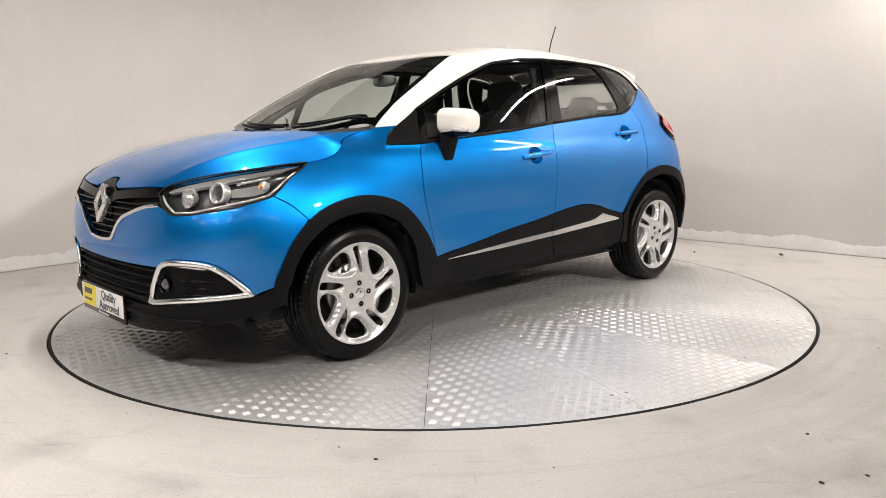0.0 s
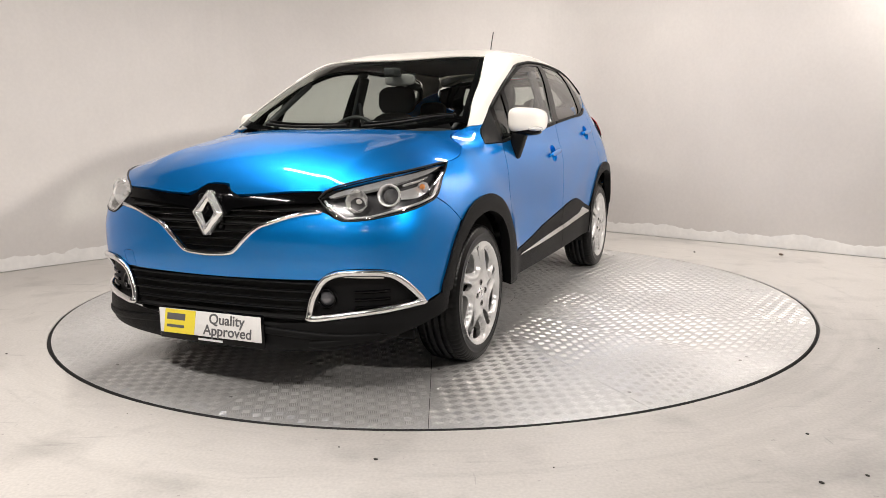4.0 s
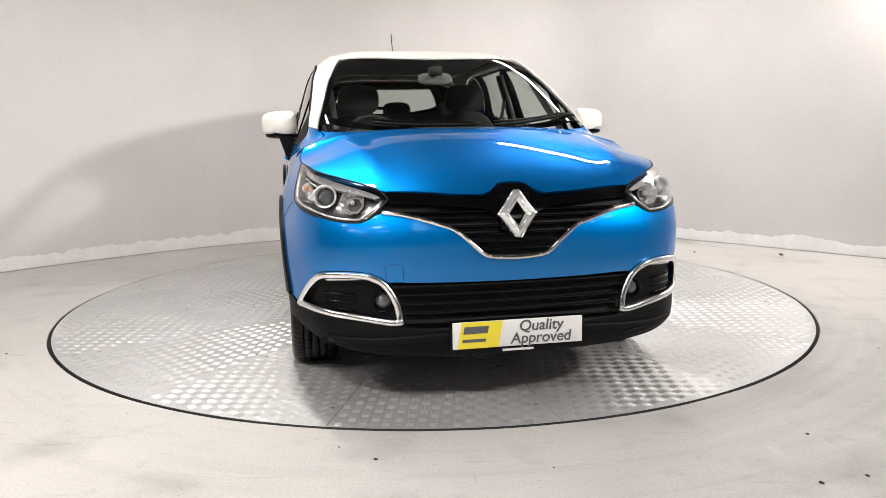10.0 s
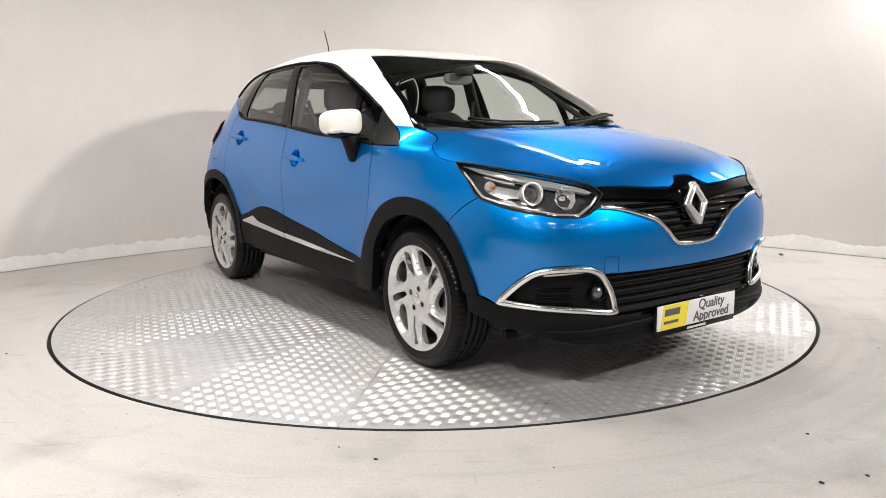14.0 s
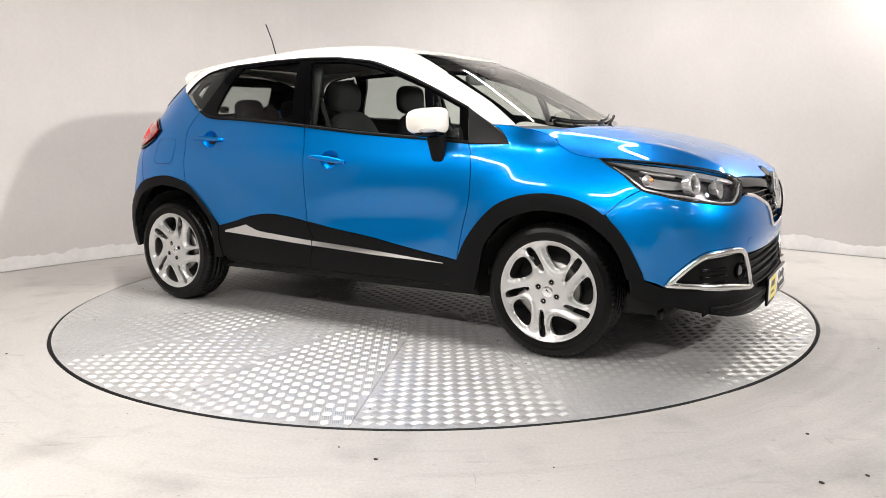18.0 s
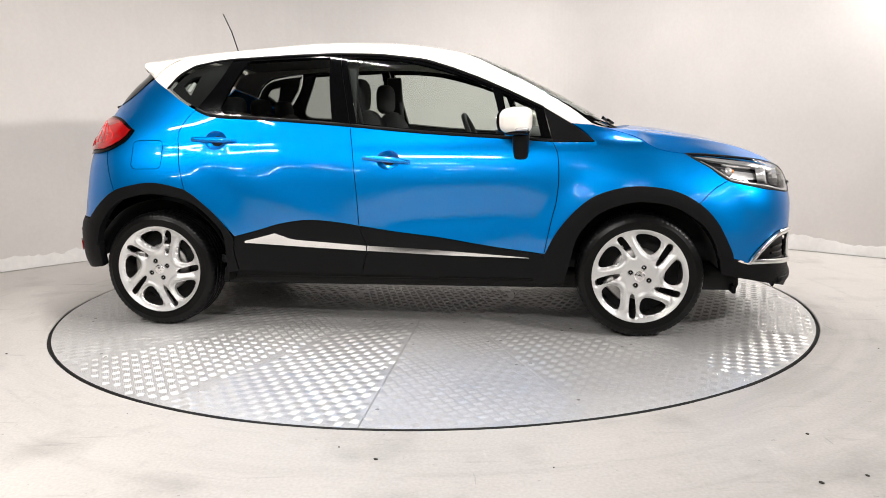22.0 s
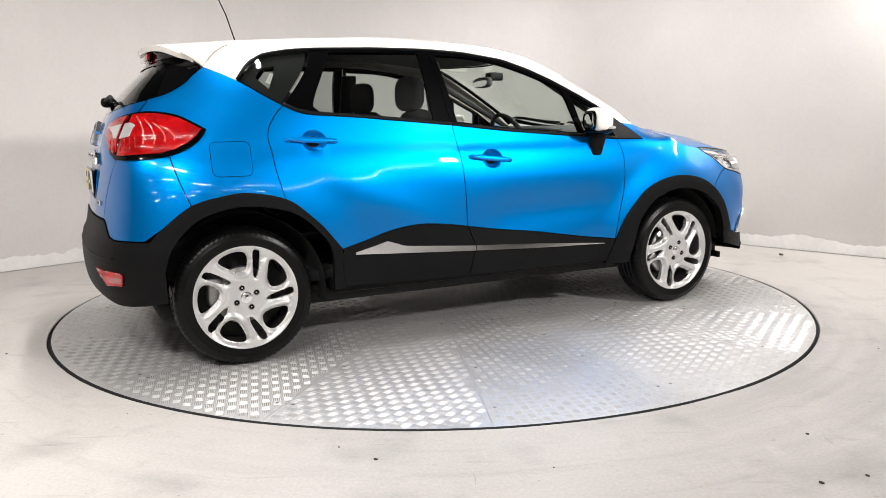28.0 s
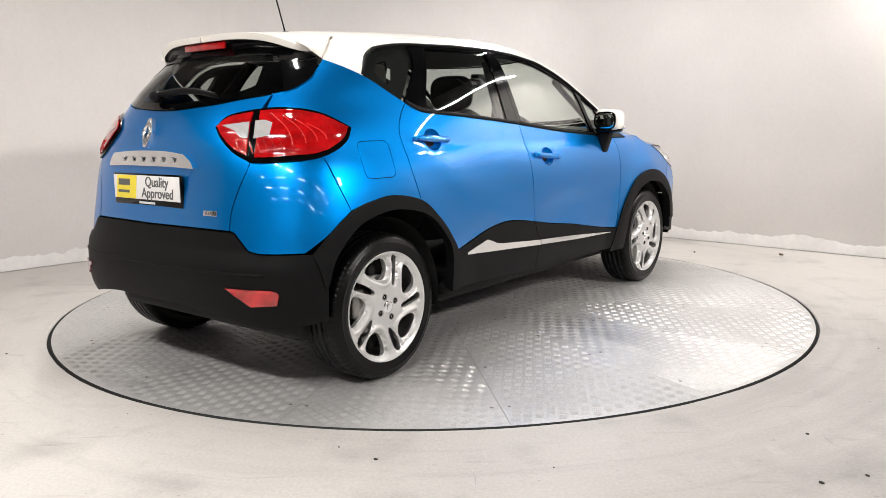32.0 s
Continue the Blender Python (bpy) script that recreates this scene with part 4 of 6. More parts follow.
for s in (-1, 1):
    shape = curve(SCREEN[:-1] + rail_top()[:1], rail_top(), [rail_top()[-1], (-1.33, 1.44), (-1.39, 1.372)], [(-1.39, 1.372), (-1.26, 1.305)], DLO_Q[:], DLO_R, DLO_F, [(.81, 1.18), (.955, 1.092)], [(.955, 1.092), (1.06, 1.085)])
    keep = [0]
    for i in range(1, len(shape)):
        if np.linalg.norm(shape[i] - shape[keep[-1]]) > .003:
            keep.append(i)
    panel("roof_rail", shape[keep], flank(s), (0, s, 0), WHITE, CAR, gap=.0004, step=.022, label="cream white pillar and roof rail")
    uv = np.array([q for q in DLO_Q[:-1] + DLO_R[:-1] + DLO_F])
    d = np.concatenate([[0], np.cumsum(np.linalg.norm(np.diff(uv, axis=0), axis=1))])
    k = np.linspace(0, d[-1], 60)
    P, Nn = on(flank(s), np.stack([np.interp(k, d, uv[:, 0]), np.interp(k, d, uv[:, 1]) - .006], -1), (0, s, 0))
    joint_xy = np.concatenate([[(.62, .592), (.57, .582), (.495, .5625), (.42, .543), (.385, .534)], RAIL_XY[RAIL_XY[:, 0] > -1.19]])
    rp = top_at(joint_xy[:, 0], s * joint_xy[:, 1])
    band("roof_joint", rp, np.broadcast_to(np.array((0, s * .5, .87)), rp.shape), np.interp(joint_xy[:, 0], (.1, .42, .62), (.026, .020, .004)), .008, WHITE, CAR)
    band("window_seal", P, Nn, .013, .012, PLASTIC, CAR, lift=.001)

# windscreen: plan outline on the upper skin
sc_x = np.array([q[0] for q in SCREEN])
sc_y = np.array([q[1] for q in SCREEN_XY])
low_edge = [(1.06, -float(sc_y[0])), (1.15, -.56), (1.21, -.35), (1.245, 0), (1.21, .35), (1.15, .56), (1.06, float(sc_y[0]))]
edge_l = [(float(x), float(y)) for x, y in zip(sc_x, sc_y)]
edge_r = [(float(x), -float(y)) for x, y in zip(sc_x, sc_y)]
screen_line = curve(low_edge, edge_l, [(.35, .525), (.41, .40), (.445, .2), (.46, 0), (.445, -.2), (.41, -.40), (.35, -.525)], rev(edge_r))
pane_line = screen_line * (1, .945) + (-.008, 0)
pane_line[:, 0] = .77 + (pane_line[:, 0] - .77) * .93
panel("windscreen", screen_line, top_at, (.5, 0, 1), SCREEN_GLASS, CAR, lift=-.003, gap=.002, thick=.004)
panel("windscreen_border", screen_line, top_at, (.5, 0, 1), GLOSS_BLACK, CAR, lift=-.006, gap=.003, thick=.004, holes=[pane_line], label="black printed border")

# spoiler over the rear glass
sp = curve([(-1.305, 0), (-1.295, .3), (-1.262, .485)], [(-1.262, .485), (-1.32, .52), (-1.40, .535), (-1.46, .505), (-1.52, .42), (-1.57, .27), (-1.592, .12), (-1.597, 0)], step=.025)
sp = np.concatenate([sp, [(-1.597, 0)], (sp * (1, -1))[::-1][:-1]])


def spoiler_at(x, y):
    d0 = float(roof_z(-1.28) - top_at(np.array([-1.28]), np.array([.49]))[0, 2])
    d = d0 + (.085 - d0) * np.clip((-1.28 - x) / .2, 0, 1)
    return np.stack([x, y, roof_z(x) - d * np.abs(y / .51) ** 4 - .25 * np.clip(-1.5 - x, 0, 1) ** 2], -1)


SPOILER = panel("roof_spoiler", sp, spoiler_at, (0, 0, 1), WHITE, CAR, gap=.001, step=.03, thick=.028, label="cream white roof spoiler")
# the dark hollow under the spoiler, from its lip in to the glass
lip_y = np.linspace(-.47, .47, 41)
edge_y, edge_x = np.array((0, .12, .27, .42, .47)), np.array((-1.590, -1.585, -1.563, -1.513, -1.478))
lip_x = np.interp(np.abs(lip_y), edge_y, edge_x)
lip = spoiler_at(lip_x, lip_y) - (0, 0, .030)
root = tail_at(lip_y * .96, np.full(41, 1.392)) + (-.006, 0, 0)
verts, faces = [], []
for i in range(41):
    for j in range(8):
        a = j / 7
        q = lip[i] * (1 - a) + root[i] * a + np.array((.030, 0, .012)) * math.sin(math.pi * a)
        verts.append(tuple(q))
for i in range(40):
    for j in range(7):
        faces.append((i * 8 + j, i * 8 + j + 1, i * 8 + j + 9, i * 8 + j + 8))
mesh_part("spoiler_underside", verts, faces, GLOSS_BLACK, SPOILER, "gloss black hollow under the spoiler")
for s in (-1, 1):
    k = np.linspace(0, 1, 25)
    ex = np.interp(k, (0, .5, 1), (-1.262, -1.38, -1.478))
    ey = np.interp(ex, (-1.478, -1.46, -1.40, -1.32, -1.262), (.498, .508, .535, .525, .485))
    upper = spoiler_at(ex, ey)
    bx = np.interp(k, (0, .22, .45, 1), (-1.262, -1.33, -1.39, -1.478))
    bz = np.interp(k, (0, .22, .45, 1), (float(upper[0, 2]), 1.44, 1.374, 1.447))
    by = np.where(k < .45, half_width(bx, bz), np.interp(k, (.45, 1), (float(half_width(-1.39, 1.374)), .505)))
    by[0] = ey[0]
    lower = np.stack([bx, by, bz], -1)
    verts, faces, rows = [], [], 7
    for i in range(25):
        for j in range(rows):
            a = j / (rows - 1)
            p = upper[i] * (1 - a) + lower[i] * a
            bulge = .012 * math.sin(math.pi * a) * math.sin(math.pi * k[i])
            verts.append((p[0], s * (p[1] + bulge + .001), p[2]))
    for i in range(24):
        for j in range(rows - 1):
            q = (i * rows + j, i * rows + j + 1, (i + 1) * rows + j + 1, (i + 1) * rows + j)
            faces.append(q if s > 0 else q[::-1])
    mesh_part("spoiler_cheek", verts, faces, WHITE, SPOILER)
part("high_brake_lamp", bevel_box((.016, .30, .030), (-1.572, 0, 1.447), .006), RED, SPOILER, "dark red brake lamp")
for s in (-1, 1):
    flip = (lambda uv: uv) if s < 0 else other
    panel("side_deflector", flip(curve(T((-1.48, .51, 1.445), (-1.40, .60, 1.378)), T((-1.40, .60, 1.378), (-1.47, .595, 1.30), (-1.55, .57, 1.25), (-1.60, .55, 1.23)), T((-1.60, .55, 1.23), (-1.54, .53, 1.34), (-1.48, .51, 1.445)), step=.015)), tail_wrap, away, GLOSS_BLACK, CAR, lift=.004, thick=.02, gap=.001, step=.02)

glass_low = T((-1.57, .57, 1.25), (-1.64, .52, 1.222), (-1.71, .43, 1.205), (-1.76, .27, 1.183), (-1.785, 0, 1.168))
glass_top = T((-1.46, .50, 1.42), (-1.50, .42, 1.425), (-1.56, .22, 1.43), (-1.575, 0, 1.43))
glass_line = curve(both(glass_low), [both(glass_low)[-1], both(glass_top)[-1]], rev(both(glass_top)), [both(glass_top)[0], both(glass_low)[0]])
REARGLASS = panel("rear_window", glass_line, tail_wrap, away, REAR_GLASS, CAR, lift=-.001, thick=.004, gap=.001)
panel("rear_window_border", glass_line, tail_wrap, away, GLOSS_BLACK, REARGLASS, lift=-.004, thick=.01, gap=.002, holes=[np.stack([90 * ARC + (glass_line[:, 0] - 90 * ARC) * .80, 1.315 + (glass_line[:, 1] - 1.315) * .80], -1)], label="black printed border")

# ---------------------------------------------------------------- bonnet and front end
half = [(1.315, 0), (1.275, .35), (1.215, .53), (1.125, float(half_width(1.125, edge_z(1.125))))]


def wing_edge(xs):
    xs = np.asarray(xs, float)
    return [(float(x), float(y)) for x, y in zip(xs, half_width(xs, edge_z(xs)))]


side_line = wing_edge(np.linspace(1.125, 1.53, 14))
lamp_line = wing_edge(np.linspace(1.53, 2.05, 12))
front_line = [lamp_line[-1], (2.085, .35), (2.105, .24), (2.113, .125)]
notch = [(2.113, .125), (2.10, .085), (2.068, .052), (2.062, 0)]
h = curve(half, side_line, lamp_line, front_line, notch, [(2.062, 0), (2.062, 0)], step=.025)
h = np.array([q for i, q in enumerate(h) if (i == 0 or np.linalg.norm(q - h[i - 1]) > .003) and not (abs(q[1]) < 1e-4 and 1.32 < q[0] < 2.06)])
h = np.concatenate([h, [(2.062, 0)]]) if np.linalg.norm(h[-1] - (2.062, 0)) > .003 else h
mirror_half = (h * (1, -1))[::-1]
bonnet_line = np.concatenate([h, mirror_half[1:-1]])


def bonnet_skin(x, y):
    """The bonnet with two soft swages."""
    z = bonnet_z(x, y)
    k = np.abs(y) - (.60 - .14 * (x - 1.2))
    return np.stack([x, y, z + .007 * np.exp(-(k / .05) ** 2) * np.clip((2.1 - x) / .3, 0, 1) * np.clip((x - 1.1) / .2, 0, 1)], -1)


BONNET = panel("bonnet", bonnet_line, bonnet_skin, (0, 0, 1), BLUE, CAR, step=.035, thick=.02)
panel("bonnet_core", bonnet_line, bonnet_skin, (0, 0, 1), DARK, BONNET, lift=-.04, thick=0, gap=.0, step=.1)
cowl = np.concatenate([curve([(1.05, -.69), (1.15, -.56), (1.20, -.35), (1.235, 0), (1.20, .35), (1.15, .56), (1.05, .69)], [(1.13, .67), (1.215, .54), (1.28, .35), (1.32, 0), (1.28, -.35), (1.215, -.54), (1.13, -.67)], step=.05)])
panel("scuttle", cowl, lambda x, y: np.stack([x, y, bonnet_z(x, y) - .018 + 0 * x], -1), (0, 0, 1), PLASTIC, CAR, thick=.01, gap=0, label="black scuttle panel under the wipers")

HEAD_TOP = [(1.515, .764, .936), (1.65, .722, .928), (1.85, .638, .901), (1.99, .528, .866), (2.04, .487, .840), (2.062, .472, .818)]
HEAD_LOW = [(2.062, .472, .818), (2.076, .515, .778)]
HEAD_SIDE = [(2.076, .515, .778), (2.068, .575, .736), (2.03, .66, .737), (1.98, .71, .747), (1.91, .77, .759), (1.82, .80, .778), (1.72, .81, .803), (1.63, .80, .868), (1.57, .78, .902), (1.515, .764, .936)]
CHROME_LINE = [(2.082, .50, .770), (2.11, .41, .757), (2.13, .29, .722), (2.14, .24, .703), (2.15, .18, .655), (2.15, .135, .613), (2.15, .10, .598), (2.15, 0, .591)]
GRILLE_TOP = [(2.055, .485, .845), (2.085, .35, .838), (2.105, .24, .828), (2.112, .12, .818), (2.10, .085, .835), (2.066, .05, .865), (2.063, 0, .868)]
FOG = ([(1.83, .81, .385), (1.845, .80, .42), (1.94, .76, .51), (2.0, .71, .543), (2.08, .59, .548), (2.10, .53, .532), (2.105, .49, .502), (2.115, .45, .43), (2.12, .43, .345)],
       [(2.12, .43, .345), (2.11, .47, .34), (2.07, .60, .358), (1.96, .74, .376), (1.83, .81, .385)])
BUMP_LOW = [(2.105, .49, .505), (2.13, .25, .500), (2.135, 0, .497)]

mid = both(N(*CHROME_LINE))
under_lamp = N((2.082, .50, .770), (2.078, .53, .758), (2.068, .575, .734), (2.03, .66, .735), (1.98, .71, .745), (1.91, .77, .757), (1.82, .80, .776), (1.719, .811, .801))
joint = N((1.719, .811, .801), (1.648, .84, .759), (1.580, .86, .694))
arch_edge = N((1.580, .86, .694), (1.67, .85, .58), (1.73, .84, .47), (1.75, .84, .415))
foot = N((1.75, .84, .415), (1.80, .82, .40), (1.83, .81, .387))
fog_top = N(*FOG[0][:7])
low = both(N(*BUMP_LOW))


# once round: along the chrome line to the left, down the left side, back along the lower edge, up the right side
left_down = [[(180 * ARC - u, z) for u, z in r] for r in (under_lamp, joint, arch_edge, foot, fog_top)]
right_up = [rev(r) for r in (fog_top, foot, arch_edge, joint, under_lamp)]
bumper_line = curve(mid, *left_down, rev(low), *right_up)
keep = [0]
for i in range(1, len(bumper_line)):
    if np.linalg.norm(bumper_line[i] - bumper_line[keep[-1]]) > .004:
        keep.append(i)
bumper_line = bumper_line[keep]
tow = rounded(N((2.11, .50, .5))[0][0], .506, N((2.12, .43, .5))[0][0], .578, .012)
BUMPER = panel("front_bumper", bumper_line, nose_wrap, away, BLUE, CAR, step=.03, thick=.02, holes=[tow])
panel("towing_cover", tow, nose_wrap, away, BLUE, BUMPER, gap=.0018, thick=.006, step=.02)
panel("bumper_core", curve(both(N((1.62, .86, .74), (1.92, .755, .72), (2.08, .5, .73), (2.13, .2, .6), (2.14, 0, .56))), rev(both(N((1.76, .83, .45), (1.95, .75, .56), (2.11, .45, .53), (2.13, 0, .52))))), nose_wrap, away, DARK, BUMPER, lift=-.022, thick=0, gap=0, step=.08)


def slat_run(outline, z, fn, inset=.01, n=60):
    """The stretch of a level line inside an outline."""
    us = np.linspace(outline[:, 0].min(), outline[:, 0].max(), 400)
    ok = inside(np.stack([us, np.full_like(us, z)], -1), outline)
    runs, start = [], None
    for i, o in enumerate(ok):
        if o and start is None:
            start = i
        if start is not None and (not o or i == len(ok) - 1):
            if us[i - 1] - us[start] > .03:
                runs.append(np.linspace(us[start] + inset, us[i - 1] - inset, n))
            start = None
    return runs


# upper grille
grille_line = curve(both(N(*GRILLE_TOP)), [(180 * ARC - u, z) for u, z in N((2.055, .485, .845), (2.072, .47, .812), (2.082, .50, .770))], rev(both(N(*CHROME_LINE))), rev(N((2.055, .485, .845), (2.072, .47, .812), (2.082, .50, .770))))
GRILLE = panel("upper_grille", grille_line, nose_wrap, away, DARK, CAR, lift=-.03, thick=0, gap=-.008, step=.03, label="gloss black grille with thin bars and a bright lower edge")
top_bar = curve(both(N(*GRILLE_TOP)), rev(both(N((2.06, .475, .800), (2.09, .35, .795), (2.11, .24, .786), (2.122, .12, .772), (2.13, .07, .74), (2.13, 0, .735)))))
panel("grille_top_bar", top_bar, nose_wrap, away, GLOSS_BLACK, GRILLE, lift=.0, thick=.025, gap=.002, step=.025)
for z in (.625, .655, .685, .715, .745, .77):
    for us in slat_run(grille_line, z, nose_wrap):
        P, Nn = on(nose_wrap, np.stack([us, np.full_like(us, z)], -1), away)
        band("grille_bar", P, Nn, .010, .022, GLOSS_BLACK, GRILLE, lift=-.014)
P, Nn = on(nose_wrap, np.array(curve(both(N(*CHROME_LINE)), [both(N(*CHROME_LINE))[-1]] * 2, step=.015)[:-2]), away)
cl = [i for i in range(len(P)) if i == 0 or np.linalg.norm(P[i] - P[i - 1]) > .004]
cl = [i for i in cl if i < np.argmax(P[:, 1]) + 1]
band("grille_chrome_edge", P[cl], Nn[cl], .017, .016, CHROME, GRILLE, lift=.004, label="chrome edge")


def plain_badge(name, w, h, cx, cz, x_top, x_low, sign, parent):
    """A plain upright rhombus with an open middle and a ridge."""
    outer = curve([(-.012, h / 2), (.012, h / 2)], [(.012, h / 2), (w / 2, 0)], [(w / 2, 0), (.012, -h / 2)], [(.012, -h / 2), (-.012, -h / 2)], [(-.012, -h / 2), (-w / 2, 0)], [(-w / 2, 0), (-.012, h / 2)], step=.01)
    hole = curve([(0, h * .26), (w * .21, 0)], [(w * .21, 0), (0, -h * .26)], [(0, -h * .26), (-w * .21, 0)], [(-w * .21, 0), (0, h * .26)], step=.01)

    def plane(y, z):
        return np.stack([x_low + (x_top - x_low) * (z + h / 2) / h, cx + y, cz + z], -1)

    def ridge(uv):
        d = np.abs(uv[:, 0]) / w + np.abs(uv[:, 1]) / h
        return .012 * np.clip(1 - np.abs(d - .36) / .14, 0, 1)
    return panel(name, outer, plane, (sign, 0, 0), BADGE, parent, gap=0, thick=.02, step=.008, holes=[hole], dish=ridge, label="plain chrome rhombus badge")


part("badge_mount", bevel_box((.03, .12, .15), (2.115, 0, .755), .012), GLOSS_BLACK, GRILLE)
plain_badge("badge", .152, .176, .004, .757, 2.128, 2.168, 1, GRILLE)

# lower grille, chin, fog lamps
low_line = curve(both(N(*BUMP_LOW)), [(180 * ARC - u, z) for u, z in N((2.105, .49, .505), (2.115, .45, .43), (2.12, .43, .345))], rev(both(N((2.12, .43, .345), (2.15, .26, .325), (2.155, 0, .323)))), rev(N((2.105, .49, .505), (2.115, .45, .43), (2.12, .43, .345))))
LOWGRILLE = panel("lower_grille", low_line, nose_wrap, away, DARK, CAR, lift=-.03, thick=0, gap=-.01, step=.04, label="black lower intake with level bars")
for z in (.350, .385, .420, .455, .488):
    for us in slat_run(low_line, z, nose_wrap, .004):
        P, Nn = on(nose_wrap, np.stack([us, np.full_like(us, z)], -1), away)
        band("grille_bar", P, Nn, .009, .028, PLASTIC, LOWGRILLE, lift=-.012)
chin_top = N((1.685, .85, .42), (1.75, .84, .414), (1.83, .81, .383), (1.96, .74, .374), (2.07, .60, .355), (2.12, .43, .338), (2.15, .26, .322), (2.155, 0, .320))
chin_low = N((1.70, .845, .335), (1.83, .81, .305), (2.0, .70, .262), (2.09, .56, .232), (2.14, .26, .21), (2.145, 0, .205))
CHIN = panel("front_skirt", curve(both(chin_top), rev(both(chin_low))), nose_wrap, away, PLASTIC, CAR, lift=.003, thick=.05, gap=.001, step=.03, label="black textured lower bumper")
P, Nn = on(nose_wrap, np.array(curve(both(N((2.0, .70, .285), (2.09, .56, .283), (2.14, .26, .30), (2.15, 0, .302))), [(0, 0), (0, 0)], step=.03)), away)
ok = [i for i in range(len(P)) if .25 < P[i][2] < .33 and P[i][0] > 1.95]
band("skirt_ridge", P[ok], Nn[ok], .03, .016, PLASTIC, CHIN, lift=.004)
for s in (-1, 1):
    flip = (lambda uv: np.asarray(uv)) if s < 0 else other
    fog_line = curve(N(*FOG[0]), N(*FOG[1]), step=.012)
    fog = panel("fog_lamp_surround", flip(fog_line), nose_wrap, away, DARK, CAR, lift=-.03, thick=0, gap=0, step=.03, label="black fog lamp housing with a bright bezel")
    ring = shrink(fog_line, .012)
    P, Nn = on(nose_wrap, flip(ring), away)
    band("bezel", P, Nn, .026, .022, SATIN, fog, closed=True, lift=.006, label="satin chrome bezel")
    panel("fog_panel", flip(shrink(fog_line, .026)), nose_wrap, away, PLASTIC, fog, lift=-.016, thick=.01, gap=0, step=.02, holes=[flip(oval(N((2.10, .515, .43))[0][0], .432, .036, .036, 20))])
    for k in range(3):
        c = N((2.02, .70, .43), (2.06, .62, .43))
        us = np.linspace(c[0][0] - .045, c[1][0] + .0, 14)
        P, Nn = on(nose_wrap, flip(np.stack([us, np.full_like(us, .395 + .03 * k)], -1)), away)
        band("housing_rib", P, Nn, .012, .01, GLOSS_BLACK, fog, lift=-.012)
    c = N((2.0, .70, .52), (2.08, .58, .525))
    us = np.linspace(c[0][0] - .01, c[1][0], 20)
    P, Nn = on(nose_wrap, flip(np.stack([us, .512 + .010 * np.linspace(0, 1, 20)], -1)), away)
    band("daylight_lamp", P, Nn, .014, .012, CLEAR_LENS, fog, lift=-.006)
    P, Nn = on(nose_wrap, flip(np.array([(N((2.10, .515, .43))[0][0], .432)])), away)
    m = Matrix.Translation(Vector(P[0]) - .025 * Vector(Nn[0])) @ Vector(Nn[0]).to_track_quat("Y", "Z").to_matrix().to_4x4()
    b = lathe(((.030, .0), (.036, .012), (.039, .024), (.034, .024), (.030, .012)), 32)
    b.transform(m)
    part("lamp_ring", b, GLOSS_BLACK, fog)
    b = lathe(((0, .024), (.012, .022), (.022, .017), (.031, .006)), 28)
    b.transform(m)
    part("fog_lamp", b, LENS_GLASS, fog)


